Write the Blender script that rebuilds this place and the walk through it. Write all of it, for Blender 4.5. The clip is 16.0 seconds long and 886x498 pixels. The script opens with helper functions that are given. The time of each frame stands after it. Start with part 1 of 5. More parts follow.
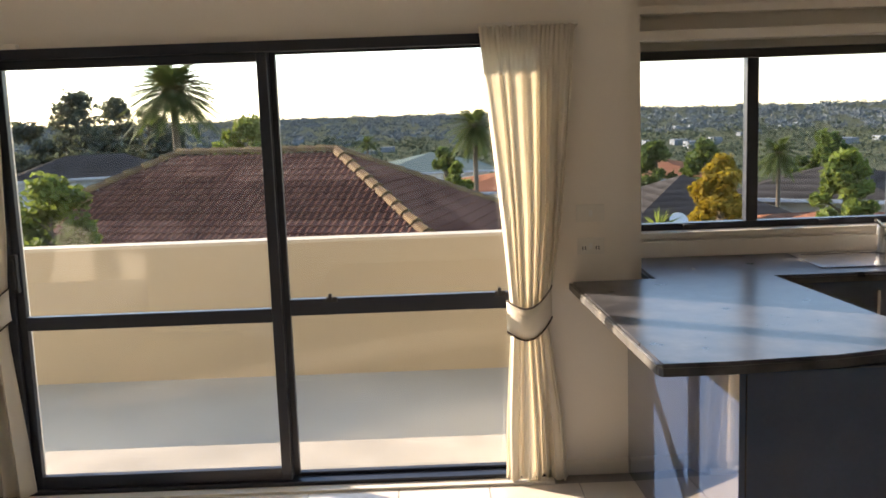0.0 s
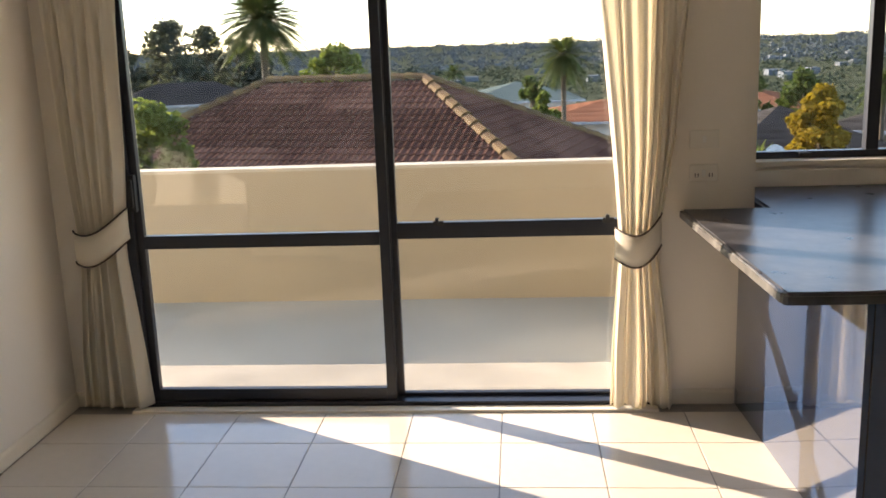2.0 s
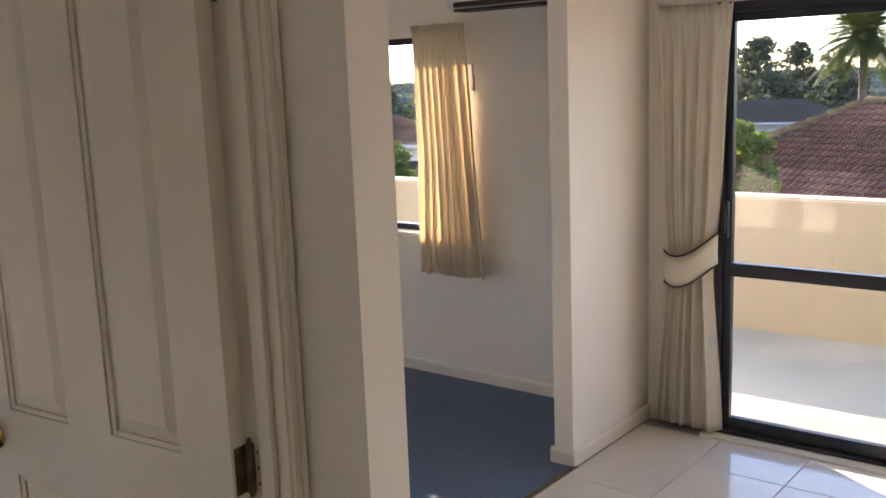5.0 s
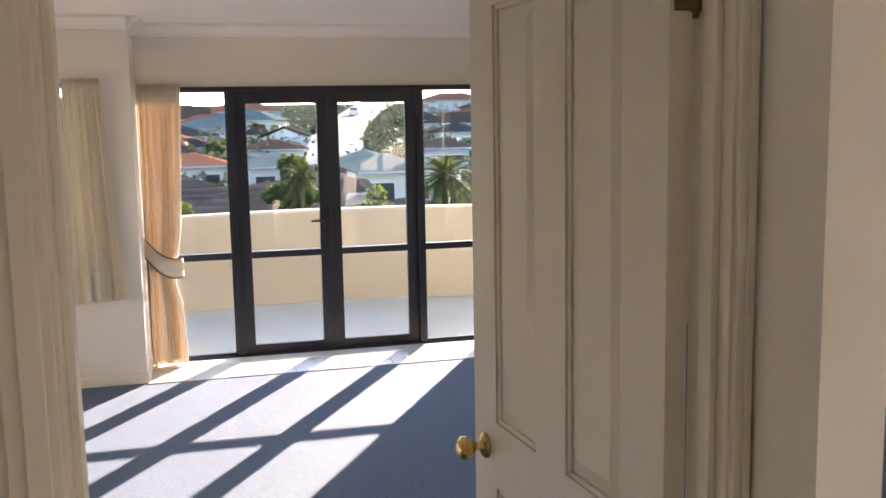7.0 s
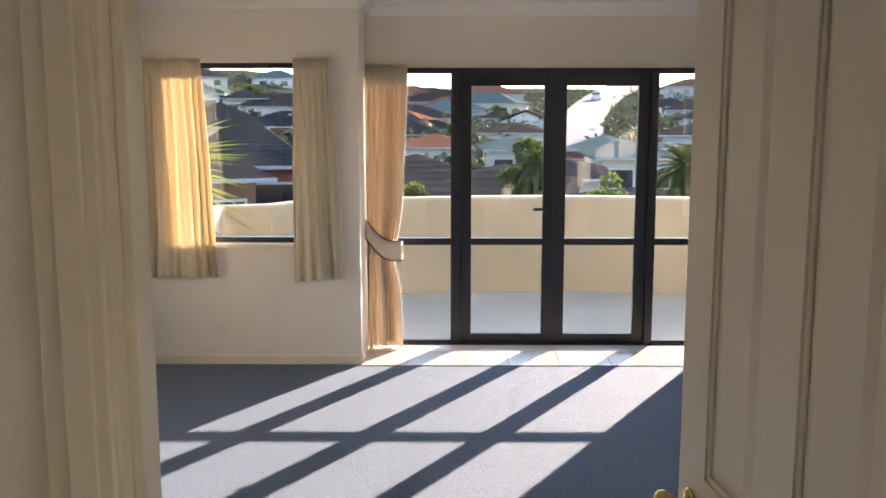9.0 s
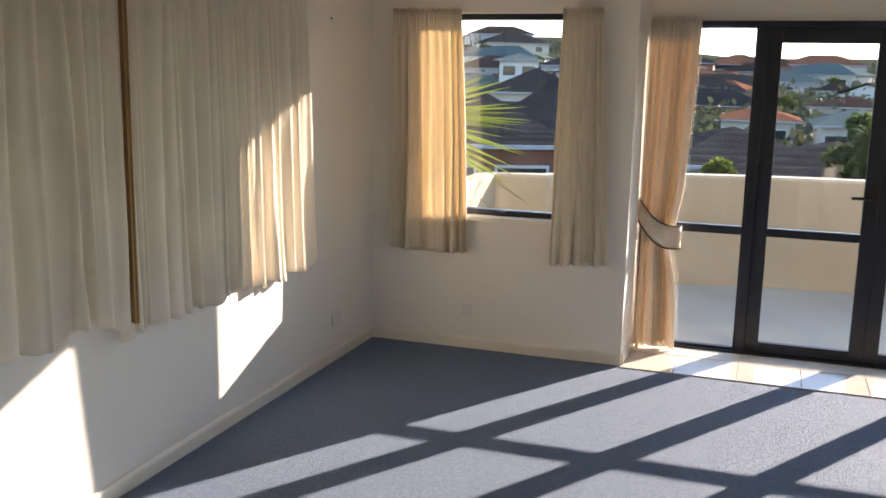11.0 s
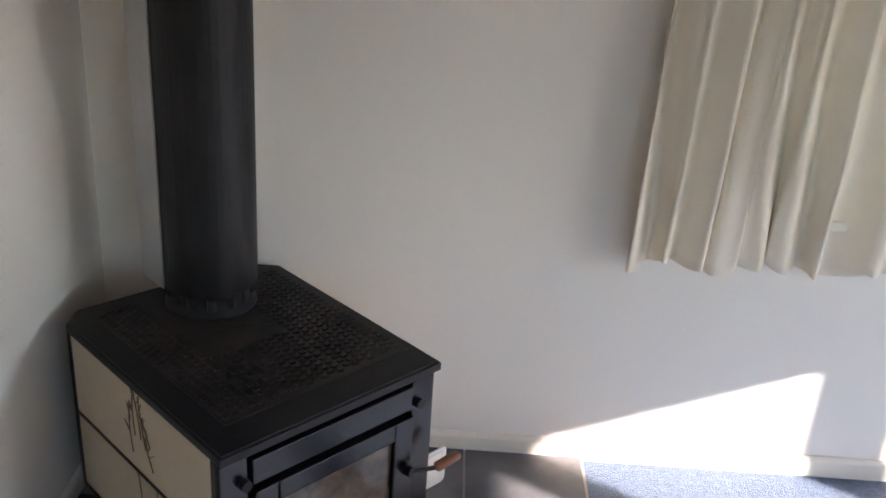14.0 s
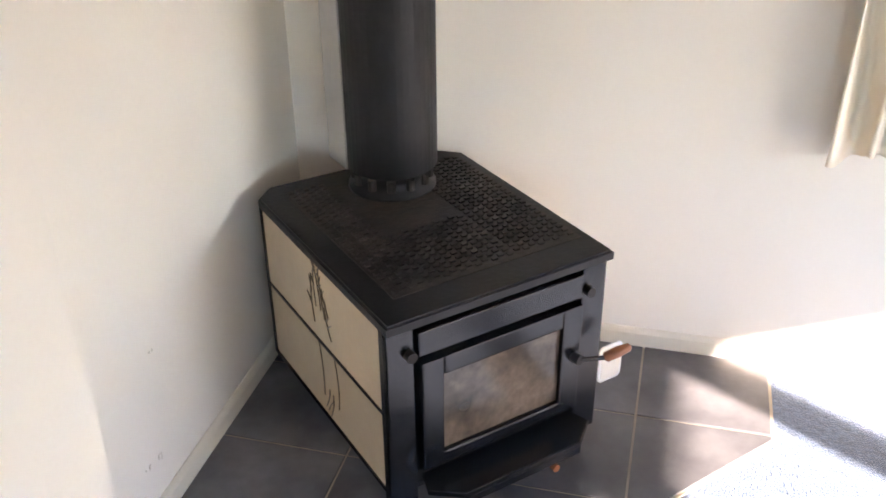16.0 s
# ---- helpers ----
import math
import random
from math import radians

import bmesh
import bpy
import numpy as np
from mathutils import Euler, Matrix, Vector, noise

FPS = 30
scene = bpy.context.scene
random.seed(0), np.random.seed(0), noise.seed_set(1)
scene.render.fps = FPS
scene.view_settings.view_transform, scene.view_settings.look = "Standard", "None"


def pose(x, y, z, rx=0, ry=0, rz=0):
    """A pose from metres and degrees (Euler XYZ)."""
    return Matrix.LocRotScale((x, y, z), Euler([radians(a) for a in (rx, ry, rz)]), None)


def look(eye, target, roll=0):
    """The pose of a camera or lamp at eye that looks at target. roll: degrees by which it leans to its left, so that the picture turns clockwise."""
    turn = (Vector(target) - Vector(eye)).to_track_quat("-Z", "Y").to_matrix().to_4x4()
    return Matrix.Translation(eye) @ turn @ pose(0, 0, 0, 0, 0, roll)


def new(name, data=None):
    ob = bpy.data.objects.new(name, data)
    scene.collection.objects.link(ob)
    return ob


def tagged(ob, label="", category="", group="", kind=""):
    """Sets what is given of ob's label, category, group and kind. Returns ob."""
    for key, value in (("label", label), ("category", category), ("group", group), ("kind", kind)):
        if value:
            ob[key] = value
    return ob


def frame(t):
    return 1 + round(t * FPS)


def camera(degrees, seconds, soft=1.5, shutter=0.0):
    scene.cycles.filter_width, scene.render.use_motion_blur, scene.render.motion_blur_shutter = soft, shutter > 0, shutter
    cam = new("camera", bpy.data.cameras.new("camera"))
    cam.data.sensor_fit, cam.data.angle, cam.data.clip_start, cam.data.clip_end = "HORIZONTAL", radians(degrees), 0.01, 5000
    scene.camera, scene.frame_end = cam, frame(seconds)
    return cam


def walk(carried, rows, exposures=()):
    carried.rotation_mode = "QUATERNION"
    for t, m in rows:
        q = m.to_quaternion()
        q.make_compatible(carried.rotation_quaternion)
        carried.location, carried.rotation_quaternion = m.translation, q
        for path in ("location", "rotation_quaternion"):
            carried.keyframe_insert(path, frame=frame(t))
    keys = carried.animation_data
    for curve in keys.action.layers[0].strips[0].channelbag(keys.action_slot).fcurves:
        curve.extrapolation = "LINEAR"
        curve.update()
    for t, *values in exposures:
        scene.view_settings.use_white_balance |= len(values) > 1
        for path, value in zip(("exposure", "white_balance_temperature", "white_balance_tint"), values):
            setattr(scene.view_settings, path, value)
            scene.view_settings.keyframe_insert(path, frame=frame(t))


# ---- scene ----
# the camera and its walk
cam = camera(50.2, 16.0, soft=1.7)
PATH = [
    (0, 0.747, -4.157, 1.688, -8.45, 2.04, -0.67),
    (0.5, 0.670, -4.151, 1.688, -9.31, 1.75, 2.26),
    (1, 0.617, -4.161, 1.681, -10.20, 1.36, 2.84),
    (1.5, 0.621, -4.152, 1.670, -11.36, 1.75, 3.55),
    (2, 0.634, -4.153, 1.663, -12.45, 2.05, 4.36),
    (2.5, 0.651, -4.174, 1.669, -12.95, 1.96, 5.04),
    (3, 0.680, -4.197, 1.686, -12.79, 2.03, 7.31),
    (3.5, 0.684, -4.178, 1.683, -12.13, 1.89, 12.37),
    (4, 0.690, -4.180, 1.684, -11.35, 1.74, 20.34),
    (4.5, 0.593, -4.150, 1.688, -10.76, 1.67, 29.25),
    (5, 0.544, -4.172, 1.719, -10.25, 2.15, 38.33),
    (5.2, 0.536, -4.170, 1.716, -9.82, 2.29, 41.85),
    (7.3, 0.515, -3.807, 1.720, -7.80, 0.61, 79.01),
    (7.5, 0.484, -3.803, 1.722, -7.88, 0.34, 80.30),
    (8, 0.408, -3.794, 1.738, -8.24, 0.10, 83.18),
    (8.2, 0.376, -3.800, 1.744, -8.39, -0.16, 84.32),
    (10.3, -0.279, -3.492, 1.659, -9.22, 0.08, 102.31),
    (10.5, -0.385, -3.507, 1.664, -9.66, -0.38, 104.07),
    (11, -0.636, -3.537, 1.664, -10.62, -1.08, 109.34),
    (11.5, -0.837, -3.540, 1.666, -11.39, -2.09, 116.58),
    (12, -0.949, -3.509, 1.647, -11.74, -3.36, 126.71),
    (12.5, -1.013, -3.560, 1.674, -13.58, -5.49, 139.17),
    (13, -1.100, -3.459, 1.649, -14.61, -4.79, 153.32),
    (13.5, -1.240, -3.491, 1.700, -18.94, -5.38, 166.92),
    (14, -1.509, -3.411, 1.785, -24.23, -3.64, 181.73),
    (14.5, -1.650, -3.371, 1.746, -27.38, -2.00, 190.24),
    (15, -1.686, -3.363, 1.695, -30.02, -1.85, 194.62),
    (15.5, -1.659, -3.373, 1.685, -30.82, -1.02, 195.77),
    (16, -1.613, -3.413, 1.723, -29.94, 0.48, 194.22),
]
EXPOSURE = ((0.0, 2.26), (3.5, 2.2), (4.5, 2.1), (5.2, 3.02), (8.2, 2.78), (11.0, 2.27), (12.5, 2.33), (14.0, 3.22), (16.0, 4.25))
KELVIN = (7800, 7900, 7850, 7050, 7600, 7250, 6950, 6550, 7150)
TINT = (19, 20, 24, 25, 22, 20, 16, 23, 25)
walk(cam, [(t, pose(x, y, z, 90 + p, r, a)) for t, x, y, z, p, r, a in PATH],
     exposures=[(t, e, KELVIN[i], TINT[i]) for i, (t, e) in enumerate(EXPOSURE)])

# world and sun: a low winter afternoon sun
SUN_YAW, SUN_EL = 59.0, 18.3
world = bpy.data.worlds.new("sky")
scene.world = world
world.use_nodes = True
wn = world.node_tree
sky = wn.nodes.new("ShaderNodeTexSky")
sky.sky_type = "NISHITA"
sky.sun_disc = False
sky.sun_elevation, sky.sun_rotation = radians(SUN_EL), radians(360 - SUN_YAW)
sky.air_density, sky.dust_density, sky.ozone_density = 0.8, 0.15, 2.5
bg = wn.nodes["Background"]
bg.inputs["Strength"].default_value = 0.15
wn.links.new(sky.outputs[0], bg.inputs[0])
sun_data = bpy.data.lights.new("sun", "SUN")
sun_data.energy, sun_data.angle, sun_data.color = 3.4, radians(0.5), (1.0, 0.93, 0.84)
sun_dir = Vector((-math.sin(radians(SUN_YAW)) * math.cos(radians(SUN_EL)), math.cos(radians(SUN_YAW)) * math.cos(radians(SUN_EL)), math.sin(radians(SUN_EL))))
new("sun", sun_data).matrix_world = look(sun_dir * 60, (0, 0, 0))


# ---- materials ----
def mat(name, col, rough=0.6, metal=0.0, var=0.12, scale=3.0, bump=0.1, fine=60.0, rnd=0.0, spec=0.5, coat=0.0, col2=None, trans=0.0, tcol=None, dist=0.004, sheen=0.0):
    m = bpy.data.materials.new(name)
    m.use_nodes = True
    nt = m.node_tree
    b = nt.nodes["Principled BSDF"]
    tc = nt.nodes.new("ShaderNodeTexCoord")
    n1 = nt.nodes.new("ShaderNodeTexNoise")
    n1.inputs["Scale"].default_value, n1.inputs["Detail"].default_value = scale, 5
    n2 = nt.nodes.new("ShaderNodeTexNoise")
    n2.inputs["Scale"].default_value, n2.inputs["Detail"].default_value = fine, 4
    nt.links.new(tc.outputs["Object"], n1.inputs["Vector"])
    nt.links.new(tc.outputs["Object"], n2.inputs["Vector"])
    mx = nt.nodes.new("ShaderNodeMix")
    mx.data_type = "RGBA"
    c2 = col2 or tuple(min(1, c * (1 + var)) for c in col)
    mx.inputs[6].default_value = (*[c * (1 - var) for c in col], 1)
    mx.inputs[7].default_value = (*c2, 1)
    mr = nt.nodes.new("ShaderNodeMapRange")
    mr.inputs[1].default_value, mr.inputs[2].default_value = 0.3, 0.7
    nt.links.new(n1.outputs[0], mr.inputs[0])
    nt.links.new(mr.outputs[0], mx.inputs[0])
    m2 = nt.nodes.new("ShaderNodeMix")
    m2.data_type, m2.blend_type = "RGBA", "MULTIPLY"
    m2.inputs[0].default_value = 1.0
    gr = nt.nodes.new("ShaderNodeMapRange")
    gr.inputs[3].default_value, gr.inputs[4].default_value = 1 - var * 0.7, 1 + var * 0.7
    nt.links.new(n2.outputs[0], gr.inputs[0])
    nt.links.new(mx.outputs[2], m2.inputs[6])
    nt.links.new(gr.outputs[0], m2.inputs[7])
    out = m2.outputs[2]
    if rnd:
        oi = nt.nodes.new("ShaderNodeObjectInfo")
        rr = nt.nodes.new("ShaderNodeMapRange")
        rr.inputs[3].default_value, rr.inputs[4].default_value = 1 - rnd, 1 + rnd
        m3 = nt.nodes.new("ShaderNodeMix")
        m3.data_type, m3.blend_type = "RGBA", "MULTIPLY"
        m3.inputs[0].default_value = 1.0
        nt.links.new(oi.outputs["Random"], rr.inputs[0])
        nt.links.new(out, m3.inputs[6])
        nt.links.new(rr.outputs[0], m3.inputs[7])
        out = m3.outputs[2]
    nt.links.new(out, b.inputs["Base Color"])
    rv = nt.nodes.new("ShaderNodeMapRange")
    rv.inputs[3].default_value, rv.inputs[4].default_value = max(0.02, rough * 0.85), min(1, rough * 1.15)
    nt.links.new(n1.outputs[0], rv.inputs[0])
    nt.links.new(rv.outputs[0], b.inputs["Roughness"])
    b.inputs["Metallic"].default_value = metal
    b.inputs["Specular IOR Level"].default_value = spec
    b.inputs["Coat Weight"].default_value = coat
    b.inputs["Sheen Weight"].default_value = sheen
    b.inputs["Sheen Roughness"].default_value = 0.4
    if bump:
        bp = nt.nodes.new("ShaderNodeBump")
        bp.inputs["Strength"].default_value, bp.inputs["Distance"].default_value = bump, dist
        nt.links.new(n2.outputs[0], bp.inputs["Height"])
        nt.links.new(bp.outputs[0], b.inputs["Normal"])
    if trans:
        tl = nt.nodes.new("ShaderNodeBsdfTranslucent")
        tl.inputs[0].default_value = (*(tcol or col), 1)
        ms = nt.nodes.new("ShaderNodeMixShader")
        ms.inputs[0].default_value = trans
        nt.links.new(b.outputs[0], ms.inputs[1])
        nt.links.new(tl.outputs[0], ms.inputs[2])
        nt.links.new(ms.outputs[0], nt.nodes["Material Output"].inputs[0])
    return m


def glass_mat():
    m = bpy.data.materials.new("window_glass")
    m.use_nodes = True
    nt = m.node_tree
    nt.nodes.remove(nt.nodes["Principled BSDF"])
    tr = nt.nodes.new("ShaderNodeBsdfTransparent")
    tr.inputs[0].default_value = (0.93, 0.95, 0.94, 1)
    gl = nt.nodes.new("ShaderNodeBsdfGlossy")
    gl.inputs["Roughness"].default_value = 0.01
    lw = nt.nodes.new("ShaderNodeLayerWeight")
    lw.inputs[0].default_value = 0.5
    pw = nt.nodes.new("ShaderNodeMath")
    pw.operation = "POWER"
    pw.inputs[1].default_value = 5.0
    fr = nt.nodes.new("ShaderNodeMath")
    fr.operation = "MULTIPLY_ADD"
    fr.inputs[1].default_value, fr.inputs[2].default_value = 0.95, 0.045
    nt.links.new(lw.outputs["Facing"], pw.inputs[0])
    nt.links.new(pw.outputs[0], fr.inputs[0])
    ms = nt.nodes.new("ShaderNodeMixShader")
    nt.links.new(fr.outputs[0], ms.inputs[0])
    nt.links.new(tr.outputs[0], ms.inputs[1])
    nt.links.new(gl.outputs[0], ms.inputs[2])
    nt.links.new(ms.outputs[0], nt.nodes["Material Output"].inputs[0])
    return m


M_WALL = mat("warm_white_wall_paint", (0.86, 0.80, 0.705), 0.75, var=0.025, scale=0.8, bump=0.12, fine=90)
M_CEIL = mat("white_ceiling_paint", (0.88, 0.86, 0.82), 0.8, var=0.02, scale=0.7, bump=0.08, fine=90)
M_TRIM = mat("cream_gloss_trim", (0.83, 0.76, 0.63), 0.35, var=0.04, bump=0.05)
M_DOOR = mat("cream_enamel_door", (0.83, 0.75, 0.62), 0.38, var=0.04, scale=2, bump=0.1, fine=40)
M_TILE = mat("cream_polished_tile", (0.76, 0.69, 0.59), 0.14, var=0.05, scale=2.0, bump=0.02, fine=25, rnd=0.04)
M_GROUT = mat("grey_grout", (0.34, 0.31, 0.27), 0.9, var=0.15, bump=0.3)
M_CARPET = mat("blue_grey_carpet", (0.072, 0.112, 0.182), 0.74, var=0.42, scale=48, bump=1.0, fine=170, spec=1.0, dist=0.012, sheen=0.3)
for tint in ("Specular Tint", "Sheen Tint"):
    M_CARPET.node_tree.nodes["Principled BSDF"].inputs[tint].default_value = (0.74, 0.86, 1.0, 1)
M_ALU = mat("dark_navy_aluminium", (0.016, 0.019, 0.028), 0.38, metal=0.0, var=0.12, bump=0.03, fine=120)
M_GLASS = glass_mat()
M_CURT = mat("cream_curtain_cloth", (0.87, 0.80, 0.66), 0.9, var=0.05, scale=5, bump=0.25, fine=220, spec=0.15, trans=0.34, tcol=(0.96, 0.82, 0.60))
M_CURTF = mat("gathered_cream_curtain", (0.86, 0.77, 0.63), 0.9, var=0.05, scale=5, bump=0.25, fine=220, spec=0.15, trans=0.15, tcol=(0.95, 0.72, 0.48))
M_CURTS = mat("lined_cream_curtain", (0.92, 0.87, 0.755), 0.9, var=0.04, scale=5, bump=0.25, fine=220, spec=0.15, trans=0.40, tcol=(0.97, 0.91, 0.79))
M_CURT2 = mat("off_white_curtain_cloth", (0.92, 0.83, 0.68), 0.9, var=0.06, scale=4, bump=0.25, fine=220, spec=0.15, trans=0.16, tcol=(0.86, 0.70, 0.46))
# tan tone painted for light leaking through where the drawn curtains meet
M_GAPGLOW = mat("tan_curtain_gap_glow", (0.46, 0.27, 0.12), 0.9, var=0.1, scale=5, bump=0.2, fine=200, spec=0.1)
M_PIPING = mat("dark_brown_piping", (0.06, 0.04, 0.03), 0.8, bump=0.2)
M_TOP = mat("charcoal_marbled_laminate", (0.042, 0.044, 0.054), 0.29, var=0.35, scale=9, bump=0.02, fine=40, col2=(0.105, 0.105, 0.112))
M_TOPEDGE = mat("mottled_grey_bullnose", (0.05, 0.05, 0.05), 0.3, var=0.4, scale=14, bump=0.05, col2=(0.22, 0.21, 0.19))
M_NAVY = mat("glossy_navy_cabinet", (0.030, 0.058, 0.120), 0.06, var=0.12, bump=0.005, coat=1.0, spec=1.0)
M_STEEL = mat("stainless_steel", (0.6, 0.6, 0.6), 0.22, metal=1.0, var=0.06, bump=0.05, fine=200)
M_GALV = mat("bare_galvanised_steel", (0.44, 0.43, 0.41), 0.45, metal=0.4, var=0.08, bump=0.05)
M_LEVER = mat("dark_bronze_metal", (0.05, 0.045, 0.04), 0.35, metal=0.8, bump=0.02)
M_BRASS = mat("polished_brass", (0.75, 0.52, 0.20), 0.2, metal=1.0, var=0.1, bump=0.03)
M_BRASSOLD = mat("aged_brass_hinge", (0.22, 0.17, 0.10), 0.4, metal=1.0, var=0.3, scale=30, bump=0.2)
M_PLASTIC = mat("white_switch_plastic", (0.78, 0.74, 0.66), 0.4, var=0.03, bump=0.02)
M_HEATPUMP = mat("white_heat_pump_plastic", (0.80, 0.79, 0.75), 0.35, var=0.02, bump=0.02)
M_DARK = mat("dark_vent", (0.02, 0.02, 0.02), 0.6)
M_STOVE = mat("black_cast_iron", (0.008, 0.008, 0.010), 0.46, var=0.3, scale=6, bump=0.25, fine=60, spec=0.3, col2=(0.014, 0.013, 0.014))
M_STOVEG = mat("black_enamel_steel", (0.006, 0.007, 0.010), 0.22, var=0.2, scale=5, bump=0.05)
M_GRATE = mat("rusty_grille", (0.012, 0.011, 0.010), 0.6, var=0.5, scale=14, bump=0.6, spec=0.45, col2=(0.038, 0.028, 0.023))
M_CREAMTILE = mat("cream_ceramic_tile", (0.64, 0.51, 0.355), 0.22, var=0.06, scale=5, bump=0.03)
M_MOTIF = mat("brown_reed_motif", (0.12, 0.085, 0.05), 0.3, var=0.3, scale=20)
M_FIREGLASS = mat("sooty_stove_glass", (0.035, 0.025, 0.02), 0.1, var=0.5, scale=9, bump=0.02, col2=(0.17, 0.125, 0.09))
M_WOOD = mat("orange_wood_handle", (0.24, 0.085, 0.035), 0.35, var=0.2, scale=20)
M_SLATE = mat("dark_slate_tile", (0.108, 0.108, 0.116), 0.42, var=0.28, scale=5, bump=0.25, fine=30, rnd=0.12, col2=(0.165, 0.162, 0.168))
M_SCUFF = mat("faint_wall_scuff", (0.72, 0.66, 0.56), 0.8, var=0.1, bump=0.1)
M_HGROUT = mat("pale_hearth_grout", (0.42, 0.36, 0.28), 0.9, var=0.1)
M_STUCCO = mat("beige_stucco", (0.40, 0.325, 0.225), 0.85, var=0.05, scale=1.0, bump=0.35, fine=70)
M_DECK = mat("pale_concrete_deck", (0.395, 0.39, 0.335), 0.8, var=0.16, scale=0.8, bump=0.2, fine=50)
# the parapet's stucco made lighter, with sunlight on the cap painted in
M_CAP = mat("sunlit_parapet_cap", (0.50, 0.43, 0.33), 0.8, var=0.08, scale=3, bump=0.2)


# ---- builders ----
def link(name, bm, material, parent=None, label="", smooth=False):
    me = bpy.data.meshes.new(name)
    bm.normal_update()
    bm.to_mesh(me)
    bm.free()
    me.materials.append(material)
    if smooth:
        me.shade_smooth()
    ob = new(name, me)
    if parent is not None:
        ob.parent = parent
    if label:
        ob["label"] = label
    return ob


def part(name, bm, material, parent, label="", smooth=False):
    return link(name, bm, material, parent, label, smooth)


def thing(name, label, category, group="", m=None):
    ob = new(name)
    ob.empty_display_size = 0.1
    if m is not None:
        ob.matrix_world = m
    return tagged(ob, label, category, group)


def struct(ob, label="", category=""):
    return tagged(ob, label, category, kind="structure")


def add_box(bm, x0, y0, z0, x1, y1, z1, bev=0.0):
    r = bmesh.ops.create_cube(bm, size=1, matrix=Matrix.LocRotScale(((x0 + x1) / 2, (y0 + y1) / 2, (z0 + z1) / 2), None, (abs(x1 - x0), abs(y1 - y0), abs(z1 - z0))))
    if bev:
        es = list({e for v in r["verts"] for e in v.link_edges})
        bmesh.ops.bevel(bm, geom=es, offset=bev, segments=2, affect="EDGES", profile=0.6)
    return bm


def box(*a, bev=0.0):
    return add_box(bmesh.new(), *a, bev=bev)


def boxes(rows, bev=0.0):
    bm = bmesh.new()
    for r in rows:
        add_box(bm, *r, bev=bev)
    return bm


def cyl(bm, p, q, r0, r1=None, seg=16):
    p, q = Vector(p), Vector(q)
    d = q - p
    m = Matrix.Translation((p + q) / 2) @ d.to_track_quat("Z", "Y").to_matrix().to_4x4()
    bmesh.ops.create_cone(bm, cap_ends=True, segments=seg, radius1=r0, radius2=r0 if r1 is None else r1, depth=d.length, matrix=m)
    return bm


def lathe(bm, prof, seg=24, m=Matrix()):
    """Turns a profile of (radius, height) round z."""
    rings = []
    for r, z in prof:
        rings.append([bm.verts.new(m @ Vector((r * math.cos(2 * math.pi * i / seg), r * math.sin(2 * math.pi * i / seg), z))) for i in range(seg)])
    for a, b in zip(rings, rings[1:]):
        for i in range(seg):
            bm.faces.new((a[i], a[(i + 1) % seg], b[(i + 1) % seg], b[i]))
    bm.faces.new(rings[0][::-1])
    bm.faces.new(rings[-1])
    return bm


def prism(pts, z0, z1, bev=0.0):
    """A polygon in plan, drawn up from z0 to z1."""
    bm = bmesh.new()
    lo = [bm.verts.new((x, y, z0)) for x, y in pts]
    hi = [bm.verts.new((x, y, z1)) for x, y in pts]
    n = len(pts)
    bm.faces.new(lo[::-1])
    bm.faces.new(hi)
    for i in range(n):
        bm.faces.new((lo[i], lo[(i + 1) % n], hi[(i + 1) % n], hi[i]))
    bmesh.ops.recalc_face_normals(bm, faces=bm.faces)
    if bev:
        es = [e for e in bm.edges if all(abs(v.co.z - z1) < 1e-5 for v in e.verts)]
        bmesh.ops.bevel(bm, geom=es, offset=bev, segments=3, affect="EDGES")
    return bm


def ribbon(pts, width, z0, z1):
    """A wall of the given width that follows a line in plan."""
    bm = bmesh.new()
    n = len(pts)
    cols = []
    for i, p in enumerate(pts):
        a, b = Vector(pts[max(0, i - 1)]), Vector(pts[min(n - 1, i + 1)])
        d = (b - a).normalized()
        nrm = Vector((-d.y, d.x)) * width
        cols.append([bm.verts.new((q.x, q.y, z)) for q, z in ((Vector(p), z0), (Vector(p) + nrm, z0), (Vector(p) + nrm, z1), (Vector(p), z1))])
    for a, b in zip(cols, cols[1:]):
        for k in range(4):
            bm.faces.new((a[k], b[k], b[(k + 1) % 4], a[(k + 1) % 4]))
    bm.faces.new(cols[0][::-1])
    bm.faces.new(cols[-1])
    bmesh.ops.recalc_face_normals(bm, faces=bm.faces)
    return bm


# ---- the setting: walls, floors, ceiling ----
CEIL = 2.42
T = 0.2
struct(link("wall_north", boxes([
    (-6.71, 0, -0.1, -4.40, T, CEIL), (-4.40, 0, -0.1, -2.62, T, 0.84), (-4.40, 0, 1.95, -2.62, T, CEIL), (-2.62, 0, -0.1, -1.165, T, CEIL),
    (-1.165, 0, 2.0, 1.225, T, CEIL), (1.225, 0, -0.1, 1.61, T, CEIL)]), M_WALL), "warm white painted plaster wall", "wall")
struct(link("wall_kitchen", boxes([
    (1.61, 0.2, 0, 1.70, 0.58, CEIL), (1.61, 0.58, -0.1, 5.0, 0.76, 1.03), (1.61, 0.58, 1.93, 5.0, 0.76, CEIL), (4.1, 0.58, 1.03, 5.0, 0.76, 1.93), (1.61, 0.58, 1.03, 1.71, 0.76, 1.93)]), M_WALL), "warm white painted kitchen wall", "wall")
struct(link("wall_east", box(5.0, -6.3, -0.1, 5.15, 0.76, CEIL), M_WALL), "plain warm white wall", "wall")
struct(link("wall_south_kitchen", box(-0.42, -6.4, -0.1, 5.0, -6.25, CEIL), M_WALL), "plain warm white wall", "wall")
